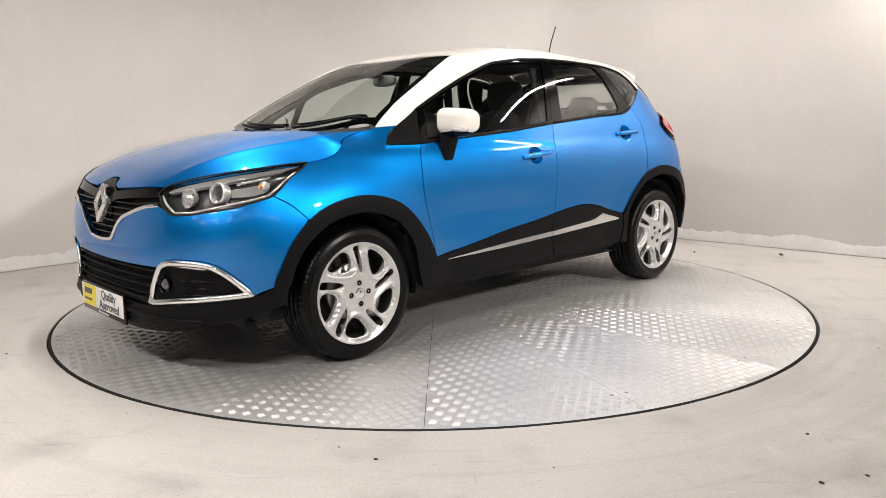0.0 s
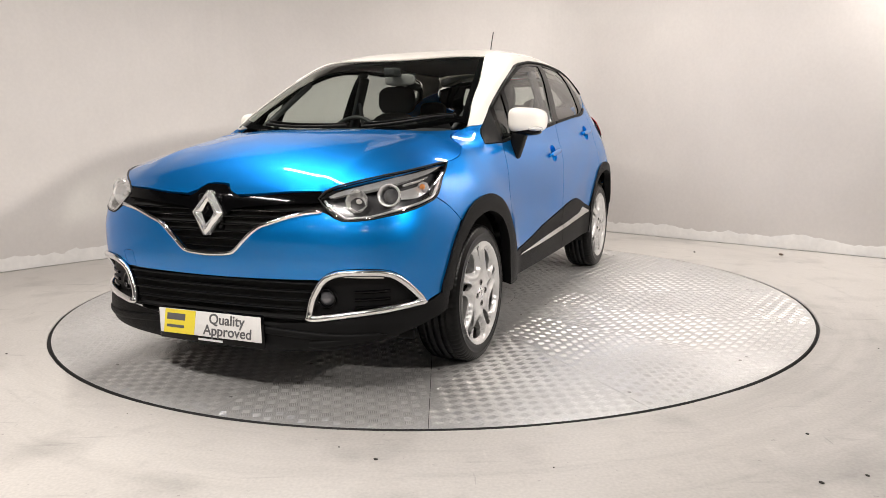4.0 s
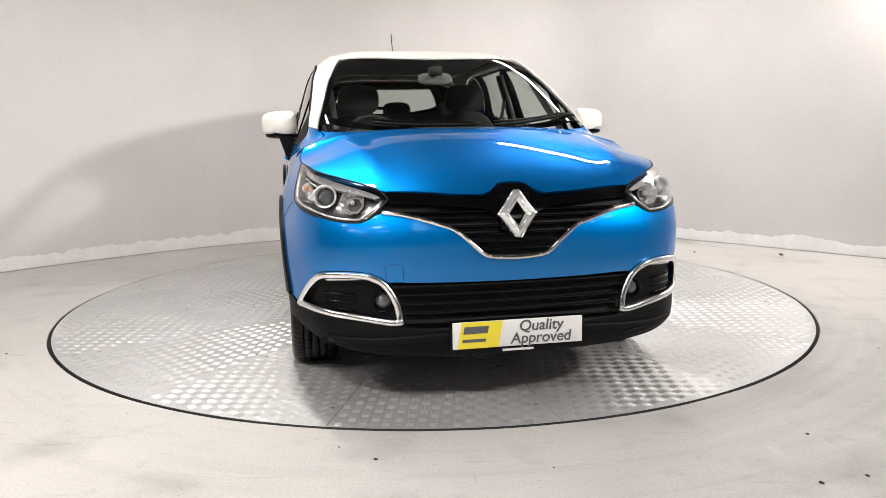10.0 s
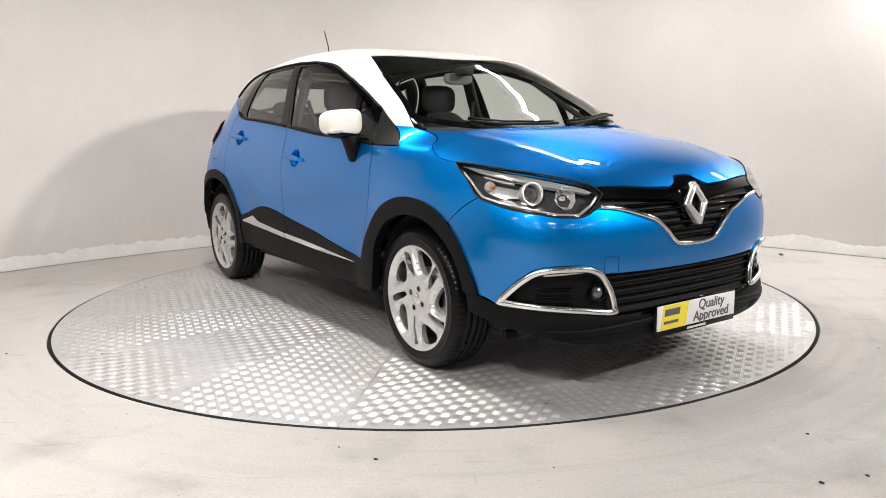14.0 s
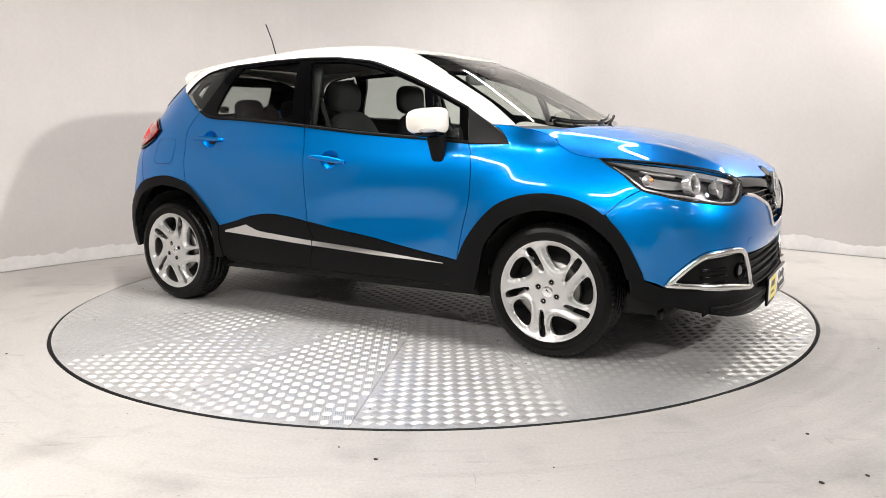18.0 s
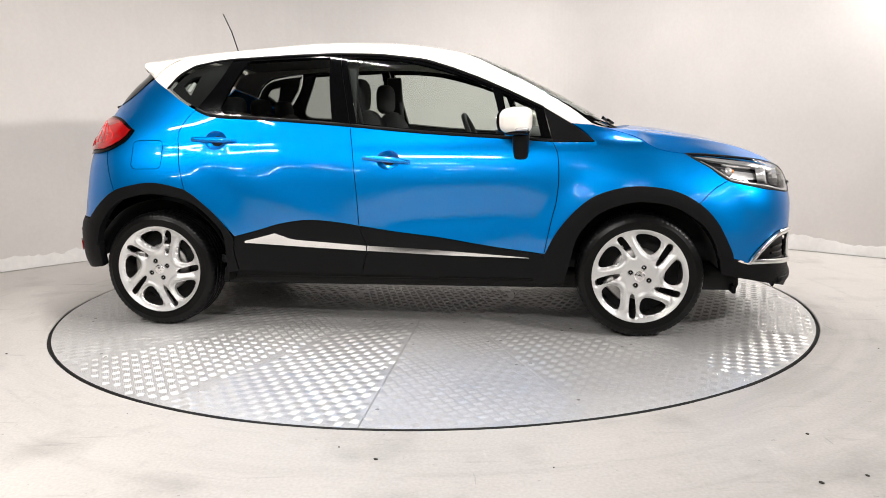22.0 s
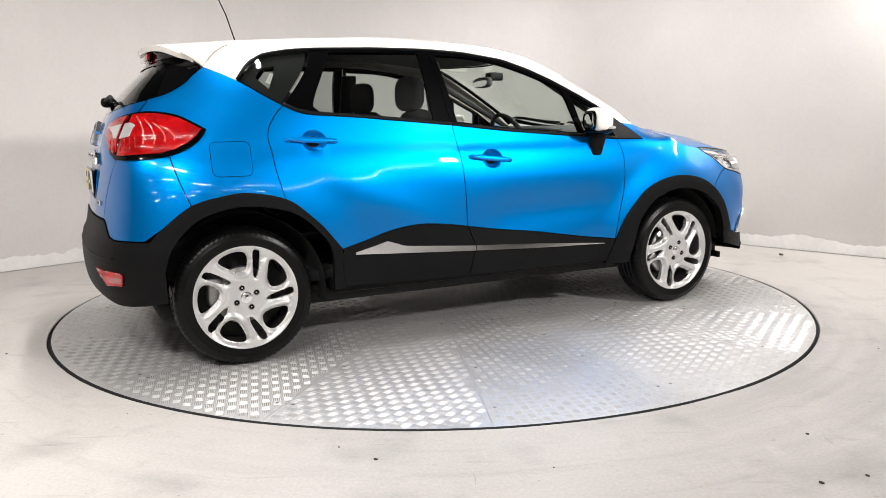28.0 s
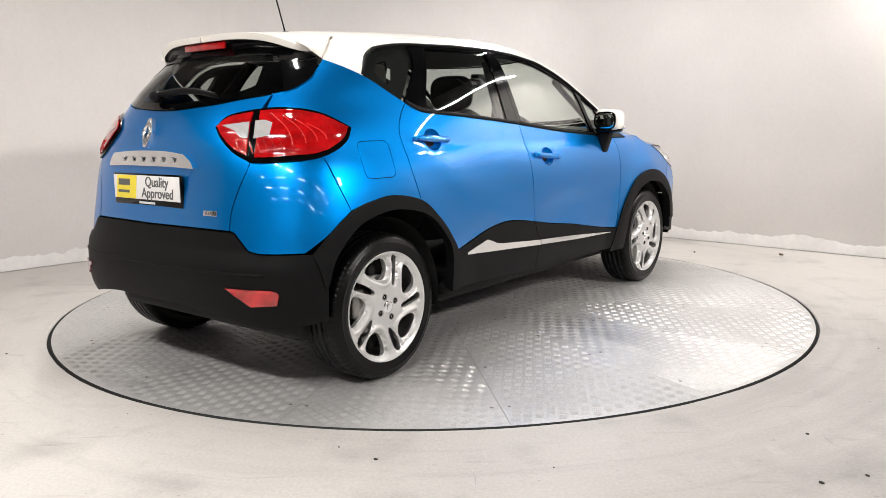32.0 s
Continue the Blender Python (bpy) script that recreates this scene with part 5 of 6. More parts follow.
def head_lamp(s):
    flip = (lambda uv: np.asarray(uv)) if s < 0 else other
    line = curve(N(*HEAD_TOP), N(*HEAD_LOW), N(*HEAD_SIDE), step=.015)
    lamp_ob = panel("head_lamp", flip(line), nose_wrap, away, LAMP_INNER, CAR, lift=-.055, thick=0, gap=-.002, step=.025, label="clear head lamp with a bright surround")
    P, Nn = on(nose_wrap, flip(line), away)
    n = len(P)
    mesh_part("lamp_wall", np.concatenate([P - Nn * .004, P - Nn * .058]), [(i, (i + 1) % n, n + (i + 1) % n, n + i) for i in range(n)], LAMP_INNER, lamp_ob)
    band("lamp_seal", P, Nn, .006, .008, DARK, lamp_ob, closed=True, lift=-.001)
    panel("lamp_cover", flip(line), nose_wrap, away, LAMP_GLASS, lamp_ob, lift=.001, thick=.004, gap=.002, step=.03)
    seal = shrink(line, .004)
    P, Nn = on(nose_wrap, flip(seal), away)
    band("lamp_border", P, Nn, .005, .005, GLOSS_BLACK, lamp_ob, closed=True, lift=-.006)
    run = np.array(N(*(HEAD_LOW + HEAD_SIDE[1:9])))
    d = np.concatenate([[0], np.cumsum(np.linalg.norm(np.diff(run, axis=0), axis=1))])
    k = np.linspace(.01, d[-1], 60)
    uv = np.stack([np.interp(k, d, run[:, 0]), np.interp(k, d, run[:, 1])], -1)
    mid_uv = np.array(N((1.88, .69, .84))[0])
    uv = uv + (mid_uv - uv) / np.linalg.norm(mid_uv - uv, axis=1)[:, None] * .015
    P, Nn = on(nose_wrap, flip(uv), away)
    band("chrome_sill", P, Nn, .010, .012, REFLECTOR, lamp_ob, lift=-.008)
    brow = curve(N((1.55, .758, .928), (1.65, .728, .921), (1.85, .645, .893), (1.99, .540, .858), (2.035, .495, .832)), rev(N((1.66, .735, .905), (1.85, .660, .874), (1.97, .565, .846), (2.025, .505, .826))), step=.015)
    panel("chrome_brow", flip(brow), nose_wrap, away, REFLECTOR, lamp_ob, lift=-.018, thick=.02, gap=0, step=.02)
    P, Nn = on(nose_wrap, flip(np.array(N((1.70, .775, .888), (1.76, .75, .878), (1.83, .71, .868)))), away)
    band("chrome_blade", P, Nn, .008, .016, REFLECTOR, lamp_ob, lift=-.022)
    bridge = curve(N((1.70, .80, .872), (1.87, .71, .852)), N((1.87, .71, .852), (1.89, .72, .818)), N((1.89, .72, .818), (1.80, .775, .815), (1.73, .80, .83)), N((1.73, .80, .83), (1.70, .80, .872)), step=.015)
    panel("lamp_bridge", flip(bridge), nose_wrap, away, REFLECTOR, lamp_ob, lift=-.036, thick=.015, gap=0, step=.02)
    for (x, y, z), r, kind in (((1.925, .70, .83), .046, "projector"), ((2.02, .61, .812), .047, "reflector"), ((1.765, .765, .855), .026, "indicator")):
        P, Nn = on(nose_wrap, flip(np.array(N((x, y, z)))), away)
        ax = (Vector((1, 0, .05)) * .72 + Vector(Nn[0]) * .28).normalized()
        m = Matrix.Translation(Vector(P[0]) - .028 * ax - .012 * Vector(Nn[0])) @ ax.to_track_quat("Y", "Z").to_matrix().to_4x4()
        if kind == "projector":
            b = lathe(((r * .70, -.02), (r * .74, .010), (r * .86, .022), (r, .024), (r, .012), (r * .9, -.02)), 40)
            b.transform(m)
            part("projector_ring", b, REFLECTOR, lamp_ob)
            b = lathe(((0, .020), (r * .3, .018), (r * .55, .009), (r * .70, -.006)), 32)
            b.transform(m)
            part("projector_lens", b, LENS_GLASS, lamp_ob)
        elif kind == "reflector":
            b = lathe(((.006, -.030), (r * .5, -.024), (r * .8, -.006), (r * .98, .016), (r * 1.02, .016)), 9)
            for f in b.faces:
                f.smooth = False
            b.transform(m)
            part("reflector_bowl", b, REFLECTOR, lamp_ob)
            b = lathe(((0, .004), (.008, .003), (.011, -.008), (.008, -.025)), 14)
            b.transform(m)
            part("bulb", b, CLEAR_LENS, lamp_ob)
        else:
            b = lathe(((0, .006), (r * .6, .004), (r, -.01), (r * .9, -.025)), 8)
            b.transform(m)
            part("indicator_lamp", b, CLEAR_LENS, lamp_ob)
            b = lathe(((0, .014), (.008, .012), (.012, .004), (.010, -.01)), 12)
            b.transform(m)
            part("indicator_bulb", b, AMBER, lamp_ob)
    return lamp_ob


head_lamp(-1)
head_lamp(1)


def number_plate(parent, x, cz, sign, cy=0):
    """A sign plate in a black holder: yellow field, pale field, lettering and plain bars."""
    m = Matrix(((0, 0, sign, x), (sign, 0, 0, cy), (0, 1, 0, cz), (0, 0, 0, 1)))
    holder = part("plate_holder", bevel_box((.534, .138, .012), (0, -.008, -.006), .005), GLOSS_BLACK, parent)
    holder.data.transform(m)
    pl_ob = part("number_plate", bevel_box((.516, .104, .005), (0, .002, .003), .002), PLATE_WHITE, holder, "white and yellow sign plate")
    pl_ob.data.transform(m)

    def flat(name, pts, material, lift, lab=""):
        ob = mesh_part(name, [m @ Vector((a, b, lift)) for a, b in pts] + [m @ Vector((a, b, lift - .001)) for a, b in pts], [(0, 1, 2, 3), (0, 4, 5, 1), (1, 5, 6, 2), (2, 6, 7, 3), (3, 7, 4, 0)], material, holder, lab, False)
        return ob
    flat("yellow_field", [(-.240, -.049), (-.080, -.049), (-.062, .053), (-.222, .053)], PLATE_YELLOW, .0066)
    flat("name_bar", [(-.217, .008), (-.122, .008), (-.117, .036), (-.212, .036)], INK, .0074)
    flat("name_bar", [(-.222, -.025), (-.130, -.025), (-.128, -.013), (-.220, -.013)], INK, .0074)
    flat("maker_bar", [(-.062, -.069), (.062, -.069), (.062, -.060), (-.062, -.060)], PALE_INK, .0018)
    shear = Matrix(((1, .12, 0, 0), (0, 1, 0, 0), (0, 0, 1, 0), (0, 0, 0, 1)))
    words("lettering", "Quality", .060, m @ Matrix.Translation((.092, .026, .0066)) @ shear, INK, holder)
    words("lettering", "Approved", .060, m @ Matrix.Translation((.092, -.022, .0066)) @ shear, INK, holder)


number_plate(CHIN, 2.172, .30, 1)

# ---------------------------------------------------------------- rear end
GATE_GAP = [(-1.63, .53, 1.225), (-1.69, .515, 1.15), (-1.745, .53, 1.05), (-1.78, .555, .96), (-1.82, .53, .86), (-1.84, .50, .77), (-1.85, .49, .688)]
gate_low = T((-1.85, .49, .688), (-1.885, .25, .690), (-1.892, 0, .688))
gate_top = T((-1.63, .53, 1.222), (-1.71, .43, 1.203), (-1.76, .27, 1.181), (-1.785, 0, 1.166))
gate = curve(both(gate_top), [(180 * ARC - u, z) for u, z in T(*GATE_GAP)], rev(both(gate_low)), rev(T(*GATE_GAP)))


GATE = panel("tailgate", gate, tail_wrap, away, BLUE, CAR, step=.03, thick=.02)
panel("tailgate_core", gate, tail_wrap, away, DARK, GATE, lift=-.03, thick=0, gap=-.03, step=.1)


def gate_pt(y, z):
    """A place of the tailgate by y and z."""
    P = tail_at(np.array([abs(y)]), np.array([z]))[0]
    u = T((P[0], abs(y), z))[0][0]
    return (u if y < 0 else 180 * ARC - u, z)


REAR_Y = .05      # the fittings of the tailgate sit to this side of the skin's middle
strip_line = curve([gate_pt(REAR_Y + .30, .982), gate_pt(REAR_Y + .15, .992), gate_pt(REAR_Y + 0, .995), gate_pt(REAR_Y - .15, .992), gate_pt(REAR_Y - .26, .982)], [gate_pt(REAR_Y - .26, .982), gate_pt(REAR_Y - .31, .955), gate_pt(REAR_Y - .335, .925)], [gate_pt(REAR_Y - .335, .925), gate_pt(REAR_Y - .15, .930), gate_pt(REAR_Y + .15, .930), gate_pt(REAR_Y + .335, .925)], [gate_pt(REAR_Y + .335, .925), gate_pt(REAR_Y + .325, .955), gate_pt(REAR_Y + .30, .982)])
strip = panel("boot_strip", strip_line, tail_wrap, away, SATIN, GATE, lift=.016, thick=.018, gap=0, step=.02, label="satin chrome strip with raised letters")
for k in range(6):
    y = .20 - .078 * k
    P, Nn = on(tail_wrap, np.array([gate_pt(REAR_Y + y, .958)]), away)
    b = bevel_box((.005, .036, .022), (0, 0, 0), .0015)
    b.transform(Matrix.Translation(Vector(P[0]) + .0205 * Vector(Nn[0])))
    part("letter_bar", b, CHROME, strip)
number_plate(GATE, -1.876, .838, -1, REAR_Y)
hold = curve([(-.30, .915), (.30, .915)], [(.30, .915), (.27, .76)], [(.27, .76), (-.27, .76)], [(-.27, .76), (-.30, .915)], step=.03)
panel("plate_recess", np.array([gate_pt(REAR_Y + a, b) for a, b in hold]), tail_wrap, away, BLUE, GATE, lift=.002, thick=.002, gap=0, step=.04)
plain_badge("badge", .074, .122, REAR_Y + .03, 1.075, -1.815, -1.855, -1, GATE)
P, Nn = on(tail_wrap, np.array([gate_pt(-.39, .752)]), away)
n0 = Vector(Nn[0]).normalized()
across = Vector((0, 0, 1)).cross(n0).normalized()
tag_m = Matrix((across, n0.cross(across), n0)).transposed().to_4x4()
tag_m.translation = Vector(P[0]) + .002 * n0
b = bevel_box((.078, .022, .004), (0, 0, .001), .0015)
b.transform(tag_m)
eco = part("model_tag", b, SATIN, GATE, "small silver tag")
words("lettering", "ECO", .018, tag_m @ Matrix.Translation((-.012, 0, .0034)), INK, eco)

# black rear bumper with reflectors, and the blue corners above it
rb_top = T((-1.655, .79, .60), (-1.70, .745, .603), (-1.81, .61, .603), (-1.825, .575, .612), (-1.845, .515, .68), (-1.855, .485, .684), (-1.885, .25, .686), (-1.892, 0, .684))
rb_low = T((-1.64, .79, .33), (-1.74, .73, .315), (-1.83, .62, .31), (-1.885, .48, .34), (-1.915, .3, .365), (-1.92, .15, .37), (-1.92, 0, .365))
rb = curve(both(rb_top), [(180 * ARC - u, z) for u, z in T((-1.655, .79, .60), (-1.645, .79, .46), (-1.64, .79, .33))], rev(both(rb_low)), rev(T((-1.655, .79, .60), (-1.645, .79, .46), (-1.64, .79, .33))))
RBUMP = panel("rear_bumper", rb, tail_wrap, away, PLASTIC, CAR, lift=.005, thick=.05, step=.03, label="black textured rear bumper")
us = np.linspace(T((-1.80, .63, .5))[0][0], 180 * ARC - T((-1.80, .63, .5))[0][0], 60)
P, Nn = on(tail_wrap, np.stack([us, np.full_like(us, .525)], -1), away)
band("bumper_crease", P, Nn, .012, .008, PLASTIC, RBUMP, lift=.005)
for s in (-1, 1):
    flip = (lambda uv: np.asarray(uv)) if s < 0 else other
    refl = curve(T((-1.885, .505, .470), (-1.80, .665, .468)), T((-1.80, .665, .468), (-1.785, .69, .455), (-1.79, .685, .41)), T((-1.79, .685, .41), (-1.84, .60, .402)), T((-1.84, .60, .402), (-1.86, .56, .43), (-1.885, .505, .470)), step=.012)
    panel("reflector", flip(refl), tail_wrap, away, RED, RBUMP, lift=.012, thick=.01, gap=0, step=.015, dish=lambda uv: .0012 * np.sin(uv[:, 0] * 400), label="red bumper reflector")
    corner = curve(T((-1.59, .73, .965), (-1.56, .78, .85), (-1.525, .81, .757)), T((-1.525, .81, .757), (-1.63, .77, .672), (-1.70, .745, .605)), T((-1.70, .745, .605), (-1.81, .61, .605), (-1.825, .575, .614), (-1.845, .515, .682), (-1.85, .49, .690)),
                   T((-1.85, .49, .690), (-1.84, .50, .77), (-1.82, .53, .86), (-1.78, .555, .96)), T((-1.78, .555, .96), (-1.775, .56, 1.0)), T((-1.775, .56, 1.0), (-1.65, .70, 1.01), (-1.60, .725, 1.0)), T((-1.60, .725, 1.0), (-1.59, .73, .965)))
    panel("bumper_corner", flip(corner), tail_wrap, away, BLUE, CAR, step=.03, thick=.02)
    panel("rear_core", flip(curve(T((-1.58, .75, .98), (-1.62, .77, .70), (-1.80, .62, .55)), T((-1.80, .62, .55), (-1.88, .4, .6), (-1.86, .4, .8), (-1.75, .53, 1.0), (-1.58, .75, .98)))), tail_wrap, away, DARK, CAR, lift=-.03, thick=0, gap=0, step=.1)
# rear wiper
k = np.linspace(0, 1, 14)
P, Nn = on(tail_wrap, np.array([gate_pt(.10 - .42 * a, 1.215 - .012 * a + .02 * math.sin(3.1 * a)) for a in k]), away)
wp = band("rear_wiper", P, Nn, .026 - .012 * k, .018, PLASTIC, CAR, lift=.035, label="black rear wiper")
band("wiper_blade", P, Nn, .008, .018, RUBBER, wp, lift=.018)
part("wiper_boss", blob((.03, .035, .026), tuple(P[0] + Nn[0] * .024), 2.6, 16, 10), PLASTIC, wp)
# front wipers lie along the foot of the windscreen
for y0, y1 in ((-.42, .10), (.18, .63)):
    ys = np.linspace(y0, y1, 16)
    xs = 1.215 - .30 * np.abs(ys) ** 2 - .008
    lift = np.linspace(.010, .018, 16)
    P = top_at(xs, ys)
    up = np.broadcast_to(np.array((.5, 0, .86)), P.shape)
    wf = band("windscreen_wiper", P + up * lift[:, None], up, .016, .014, PLASTIC, CAR, label="black windscreen wiper")
    band("wiper_blade", P + up * .008 + (-.028, 0, .016), up, .007, .016, RUBBER, wf)
# aerial
am = empty("aerial")
am.parent = CAR
part("aerial_foot", blob((.04, .022, .02), (-1.10, 0, float(roof_z(-1.10)) + .004), 2.4, 16, 10), PLASTIC, am)
tube("rod", [(-1.105, 0, float(roof_z(-1.1)) + .01), (-1.15, 0, 1.69), (-1.20, 0, 1.80)], .0035, PLASTIC, am)
tagged(am, "thin black roof aerial")


# ---------------------------------------------------------------- door mirrors


def door_mirror(s):
    b = blob((.068, .092, .062), (.694, s * .872, 1.106), 3.5, 40, 26)
    for v in b.verts:
        k = (s * v.co.y - .79) / .18
        v.co.z += .014 * (1 - k) * (1 if v.co.z > 1.108 else .1)
        v.co.x -= .052 * k * k
        if v.co.z < 1.1:
            v.co.y -= s * .10 * (1.1 - v.co.z) * max(0, k)
    mm = part("door_mirror", b, WHITE, CAR, "cream white door mirror on a black foot")
    b = blob((.066, .084, .020), (.680, s * .862, 1.050), 2.6, 24, 12)
    part("mirror_base", b, GLOSS_BLACK, mm)
    b = bevel_box((.07, .06, .15), (0, 0, 0), .020, 3, taper=1.3)
    for v in b.verts:
        v.co.y += s * (.040 * (v.co.z / .15 + .5))
    bmesh.ops.translate(b, verts=b.verts, vec=(.70, s * .802, .980))
    part("mirror_foot", b, PLASTIC, mm)
    b = blob((.012, .082, .054), (.622, s * .868, 1.106), 3.2, 28, 14)
    for v in b.verts:
        v.co.x -= .052 * ((s * v.co.y - .79) / .18) ** 2 - .008
    part("mirror_rim", b, GLOSS_BLACK, mm)
    b = blob((.006, .072, .045), (.613, s * .868, 1.106), 3.6, 28, 14)
    for v in b.verts:
        v.co.x -= .052 * ((s * v.co.y - .79) / .18) ** 2 - .008
    part("mirror_glass", b, MIRROR, mm)
    b = blob((.040, .046, .013), (.702, s * .915, 1.066), 2.4, 20, 10)
    part("indicator_lamp", b, CLEAR_LENS, mm)


door_mirror(-1)
door_mirror(1)

# ---------------------------------------------------------------- wheels


def wheel(name, x, y, s):
    w = empty(name, (x, s * y, .3195))
    w.parent = CAR
    if s > 0:
        w.rotation_euler.z = math.pi
    return tagged(w, "silver alloy wheel with a black tyre")


def tyre_mesh():
    """Tyre with rounded shoulders, level grooves and fine cuts across the shoulder."""
    seg = 360
    prof = [(.228, .088), (.236, .099), (.246, .1035), (.262, .1055), (.276, .1050), (.2775, .1060), (.2795, .1045), (.293, .102), (.304, .0965), (.3115, .089), (.3160, .080), (.3182, .069), (.3188, .058), (.3188, .0555), (.312, .0545), (.312, .0475), (.3195, .0465), (.3197, .022), (.3125, .021), (.3125, .0135), (.3199, .0125), (.320, 0)]
    prof = prof + [(r, -a) for r, a in reversed(prof[:-1])]
    v, f = [], []
    for i in range(seg):
        t = 2 * math.pi * i / seg
        for r, a in prof:
            rr = r
            if .303 < r and .06 < abs(a) < .097 and i % 5 == 0:
                rr -= .0035
            if r > .319 and .02 < abs(a) < .05 and (i + 3) % 10 == 0:
                rr -= .005
            v.append((rr * math.cos(t), -a, rr * math.sin(t)))
    n = len(prof)
    for i in range(seg):
        j = (i + 1) % seg
        for k in range(n - 1):
            f.append((i * n + k, i * n + k + 1, j * n + k + 1, j * n + k))
    return v, f


def rim_face(R):
    """The face of the rim with five large openings and five slots between slanting spokes."""
    outer = oval(0, 0, R, R, 140)
    big = ((.485, .60), (.56, .615), (.66, .52), (.745, .385), (.765, .26), (.69, .180), (.56, .160), (.465, .19), (.43, .28), (.445, .44))
    slot = ((.40, -.02), (.395, -.075), (.63, -.06), (.86, -.025), (.885, .03), (.85, .075), (.62, .035))
    holes = []
    big = np.array(big)
    big = big.mean(0) + (big - big.mean(0)) * 1.16
    slot = np.array(slot) * (1, 1.45) - (0, -.004)
    slot[:, 0] = .62 + (slot[:, 0] - .62) * 1.07
    for k in range(5):
        a = radians(72 * k)
        m = np.array([(math.cos(a), -math.sin(a)), (math.sin(a), math.cos(a))])
        for shape in (big, slot):
            q = np.array(shape)
            for _ in range(2):
                q = np.stack([.75 * q + .25 * np.roll(q, -1, 0), .25 * q + .75 * np.roll(q, -1, 0)], 1).reshape(-1, 2)
            holes.append((q @ m.T) * R * 1.045)
    return outer, holes


def wheels():
    first = wheel("wheel", -1.303, .722, -1)
    v, f = tyre_mesh()
    mesh_part("tyre", v, f, RUBBER, first, "black rubber tyre")
    R = .2405
    outer, holes = rim_face(R)
    big_pts, slot_pts = np.concatenate(holes[0::2]), np.concatenate(holes[1::2])

    def near(x, z, pts):
        return np.sqrt(((np.stack([x, z], -1)[:, None, :] - pts[None]) ** 2).sum(2)).min(1)

    def face(x, z):
        r = np.hypot(x, z)
        y = -.101 + .012 * np.clip(r / .2, 0, 1) ** 2 - .016 * np.clip((r - .195) / .042, 0, 1) ** 1.5
        big, slot = near(x, z, big_pts), near(x, z, slot_pts)
        rib = .010 * np.exp(-((big - .020) / .012) ** 2) * np.clip((.215 - r) / .02, 0, 1) * np.clip((r - .06) / .03, 0, 1)
        return np.stack([x, y - rib + .016 * np.exp(-big / .007) + .009 * np.exp(-slot / .004), z], -1)
    panel("rim", outer, face, (0, -1, 0), ALLOY, first, gap=0, thick=.026, step=.008, holes=holes, label="silver rim with twisted double spokes")
    part("rim_barrel", lathe(((.2400, -.104), (.232, -.085), (.222, -.05), (.212, .02), (.216, .08), (.228, .09)), 72), STEEL, first)
    part("brake_disc", lathe(((.03, -.02), (.07, -.028), (.130, -.028), (.135, -.02), (.135, -.008), (.06, -.008)), 56), STEEL, first)
    part("wheel_back", lathe(((0, .02), (.20, .02), (.214, .03)), 40), DARK, first)
    part("brake_caliper", bevel_box((.07, .06, .13), (-.13, -.03, .03), .015), STEEL, first)
    part("centre_cap", lathe(((0, -.1045), (.020, -.1045), (.0265, -.1035), (.028, -.099), (.031, -.097)), 36), SATIN, first)
    part("cap_emblem", bevel_box((.014, .003, .022), (0, -.1055, 0), .0015), CHROME, first)
    for k in range(4):
        a = radians(23 + 90 * k)
        at = (.050 * math.cos(a), 0, .050 * math.sin(a))
        b = lathe(((.0150, -.0990), (.0145, -.1035), (.0120, -.1030), (.0115, -.093)), 20)
        bmesh.ops.translate(b, verts=b.verts, vec=at)
        part("bolt_collar", b, STEEL, first)
        b = lathe(((0, -.1000), (.0035, -.1000), (.0045, -.1035), (.0080, -.1035), (.0115, -.1005), (.0115, -.091)), 16)
        bmesh.ops.translate(b, verts=b.verts, vec=at)
        part("wheel_bolt", b, GLOSS_BLACK, first)
    for x, y, s, spin in ((1.303, .748, -1, -43.5), (1.303, .748, 1, -161), (-1.303, .722, 1, 0)):
        m = pose(x, s * y, .3195, 0, 0, 180 if s > 0 else 0) @ pose(0, 0, 0, 0, spin, 0)
        copy_thing(first, m)


wheels()

# ---------------------------------------------------------------- underside and cabin
part("underbody", bevel_box((3.5, 1.36, .10), (.08, 0, .265), .03), DARK, CAR)
part("engine_bay", bevel_box((.95, 1.02, .44), (1.42, 0, .56), .03), DARK, CAR)
part("boot_floor", bevel_box((.62, 1.02, .42), (-1.46, 0, .56), .03), DARK, CAR)
for s in (-1, 1):
    part("sill", bevel_box((1.72, .10, .08), (-.02, s * .74, .318), .03), PLASTIC, CAR)
    part("air_deflector", bevel_box((.02, .16, .04), (1.79, s * .66, .235), .005), PLASTIC, CAR)
    for x in (1.303, -1.303):
        v, f, n = [], [], 28
        for i in range(n + 1):
            t = math.pi * ((.03 + 1.03 * i / n) if x > 0 else (-.06 + 1.01 * i / n))
            for y in (.50, .80 if x > 0 else .785):
                v.append((x + .392 * math.cos(t), s * y, .32 + .385 * math.sin(t)))
        for i in range(n):
            f.append((2 * i, 2 * i + 1, 2 * i + 3, 2 * i + 2))
        c = len(v)
        v.append((x, s * .50, .30))
        f += [(2 * i, 2 * i + 2, c) for i in range(n)]
        mesh_part("wheel_liner", v, f, DARK, CAR)


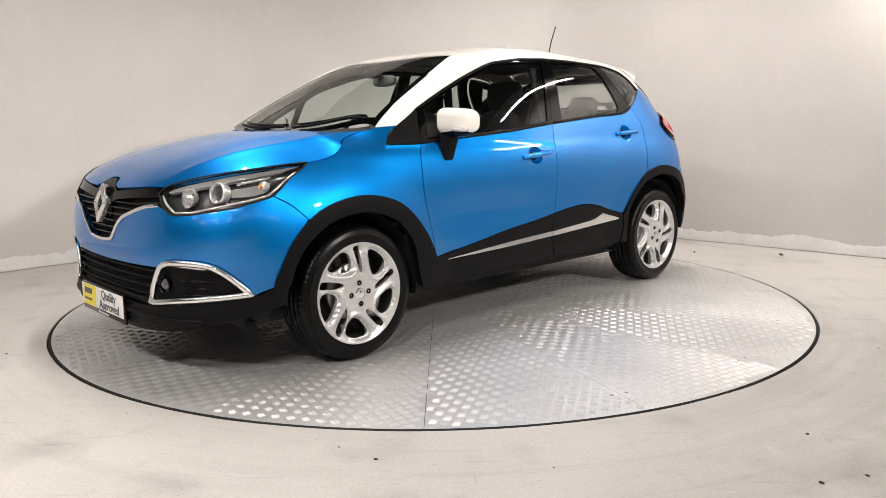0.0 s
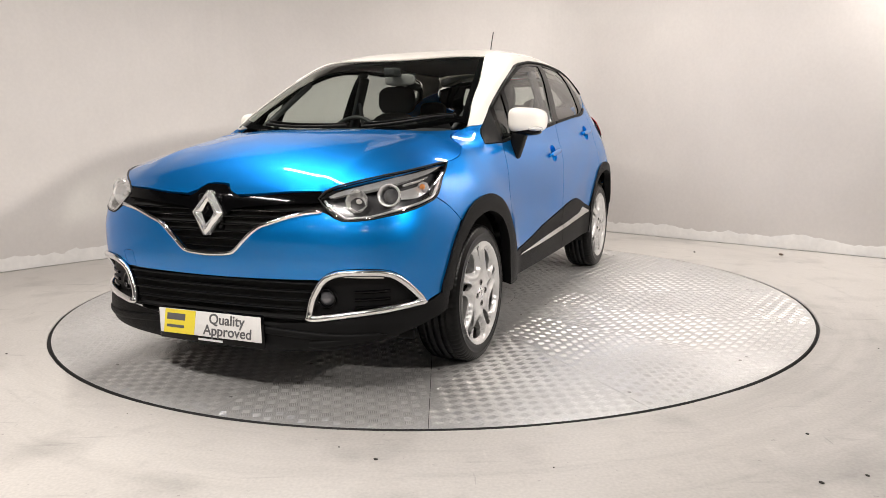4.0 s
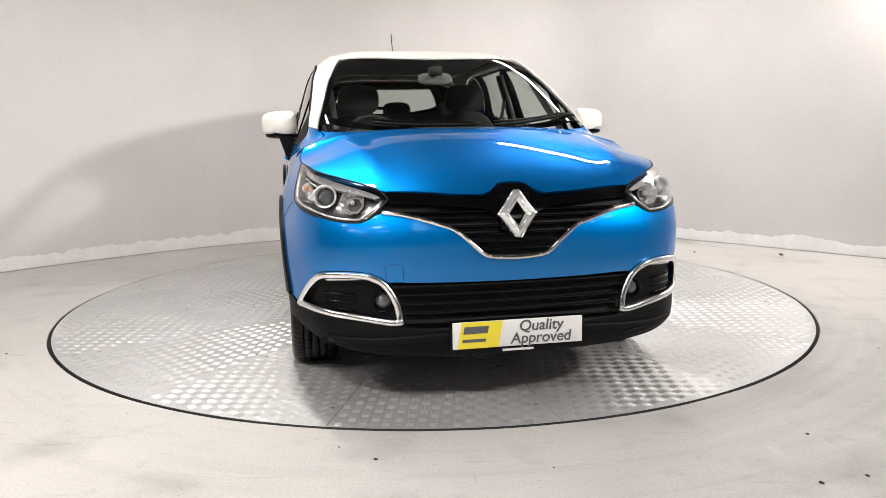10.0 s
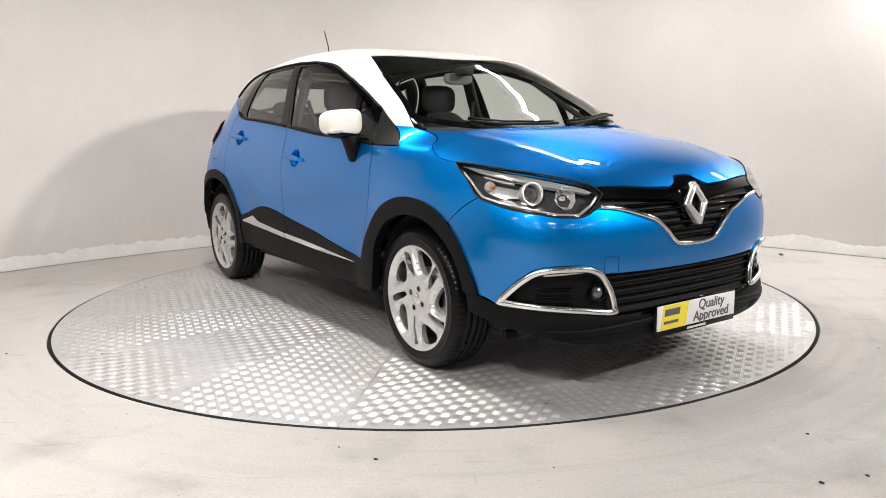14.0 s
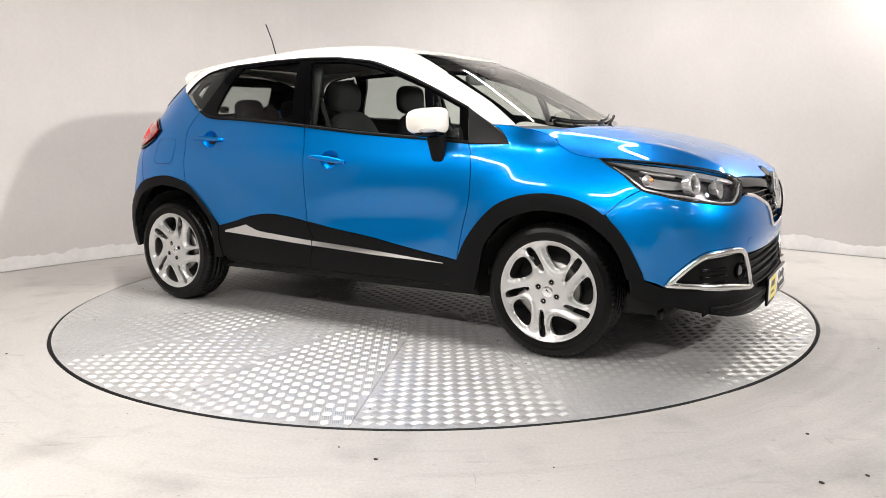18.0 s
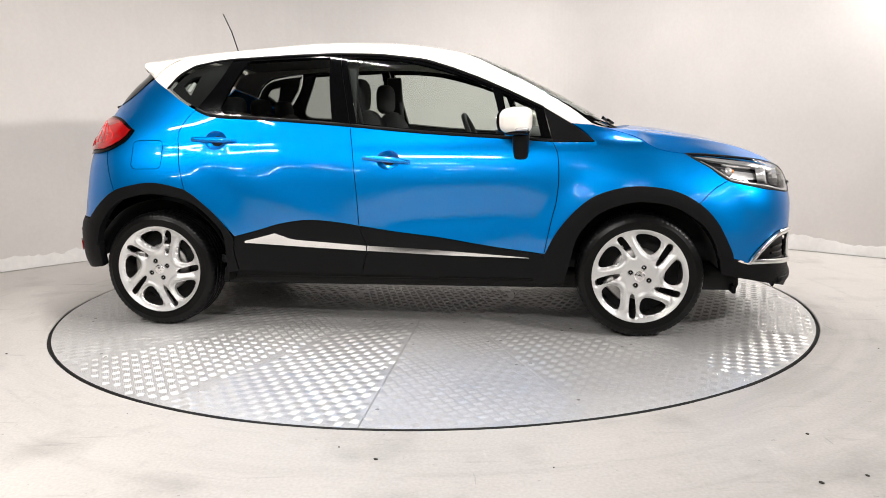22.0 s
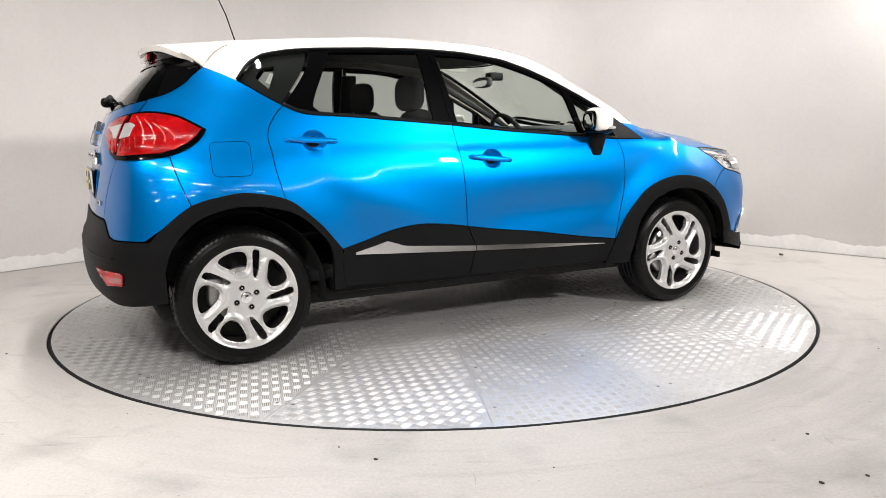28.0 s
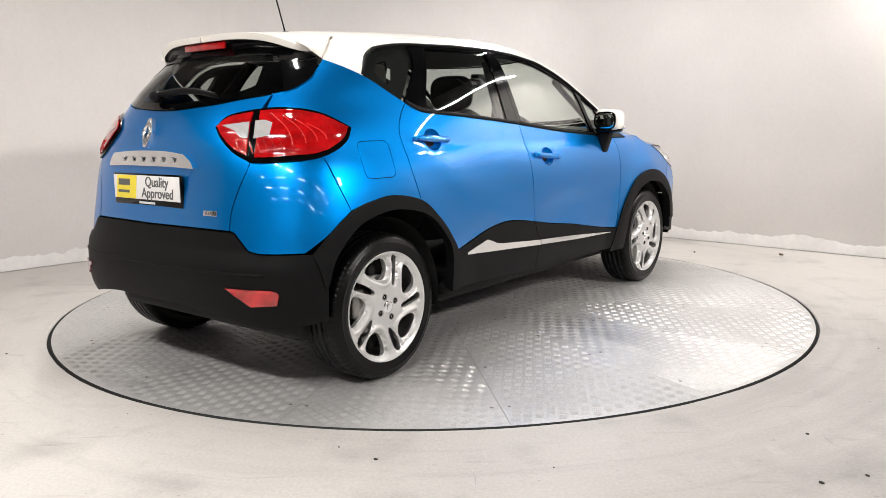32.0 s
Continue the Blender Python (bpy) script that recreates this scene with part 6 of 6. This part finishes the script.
def seat(y, x0, w, rear=False):
    st = empty("rear_seat" if rear else "front_seat")
    st.parent = CAR
    part("cushion", blob((.26, w / 2, .10), (x0 + .22, y, .60), 3.4), FABRIC, st)
    b = blob((.085, w / 2, .32), (0, 0, .30), 3.6)
    for v in b.verts:
        if v.co.z > .25:
            v.co.y *= 1 - .28 * (v.co.z - .25) / .37
    b.transform(Matrix.Translation((x0 - .02, y, .58)) @ Matrix.Rotation(radians(-16), 4, "Y"))
    part("backrest", b, FABRIC, st)
    hw = .105 if rear else .135
    part("headrest", blob((.05, hw, .095 if not rear else .07), (x0 - .215 if not rear else x0 - .20, y, 1.265 if not rear else 1.20), 3.2), FABRIC, st)
    for d in (-.05, .05):
        tube("headrest_post", [(x0 - .205, y + d, 1.08), (x0 - .21, y + d, 1.22)], .006, CHROME, st)
    tagged(st, "dark fabric seat with headrest")


seat(-.36, -.03, .50)
seat(.36, -.03, .50)
for y in (-.42, 0, .42):
    seat(y, -.78, .42, True)
part("floor_carpet", bevel_box((2.3, 1.4, .05), (-.1, 0, .36), .01), FABRIC, CAR)
dash = part("dashboard", blob((.34, .70, .22), (.88, 0, .86), 4.5, 40, 20), TRIM, CAR, "dark moulded dashboard")
part("instrument_hood", blob((.12, .19, .05), (.66, -.34, 1.03), 3), TRIM, dash)
part("centre_screen", bevel_box((.03, .20, .13), (.55, 0, .95), .01), GLOSS_BLACK, dash)
part("parcel_shelf", bevel_box((.45, 1.02, .03), (-1.36, 0, 1.06), .008), TRIM, CAR)
sw = empty("steering_wheel", (.43, -.34, .985))
sw.parent = CAR
sw.rotation_euler.y = radians(-24)
b = lathe(((.17, -.014), (.184, -.012), (.190, 0), (.184, .012), (.17, .014), (.164, 0), (.17, -.014)), 48, "x")
part("wheel_ring", b, TRIM, sw)
part("airbag_boss", blob((.025, .065, .055), (.01, 0, 0), 2.8, 20, 12), TRIM, sw)
for a in (0, 180, 270):
    tube("spoke", [(.008, .05 * math.cos(radians(a)), .05 * math.sin(radians(a))), (.004, .17 * math.cos(radians(a)), .17 * math.sin(radians(a)))], .012, TRIM, sw)
tagged(sw, "dark steering wheel")
vm = part("rear_view_mirror", blob((.022, .098, .034), (.454, .021, 1.357), 3.4, 28, 14), LINING, CAR, "interior mirror")
part("mirror_face", blob((.004, .090, .029), (.434, .021, 1.357), 3.6, 28, 14), MIRROR, vm)
part("sensor_pod", bevel_box((.10, .07, .05), (.53, .01, 1.395), .012), TRIM, vm)
for s in (-1, 1):
    b = bevel_box((.10, .03, .36), (0, 0, 0), .01)
    b.transform(Matrix.Translation((-.235, s * .655, 1.25)) @ Matrix.Rotation(radians(s * 17), 4, "X"))
    part("pillar_lining", b, TRIM, CAR)
    b = bevel_box((.03, .03, .60), (0, 0, 0), .008)
    b.transform(Matrix.Translation((.74, s * .590, 1.205)) @ Matrix.Rotation(radians(-62), 4, "Y"))
    part("pillar_lining", b, TRIM, CAR)
    tube("seat_belt", [(-.20, s * .63, 1.25), (-.16, s * .56, .95), (-.1, s * .5, .7)], .012, FABRIC, CAR)

# a pale label in the quarter window
label_line = curve([(-1.135, 1.30), (-1.105, 1.345)], [(-1.105, 1.345), (-1.09, 1.34)], [(-1.09, 1.34), (-1.115, 1.29)], [(-1.115, 1.29), (-1.135, 1.30)], step=.02)
panel("window_sticker", label_line, flank(-1), (0, -1, 0), PLATE_WHITE, CAR, lift=-.006, thick=0, gap=0, step=.02, label="small white window sticker")


def motions():
    rows = [(float(t), pose(0, 0, 0, 0, 0, turn(t))) for t in range(0, 33)]
    walk(TABLE, rows)
    walk(CAR, [(t, m @ pose(CAR_X, CAR_Y, 0)) for t, m in rows])


motions()
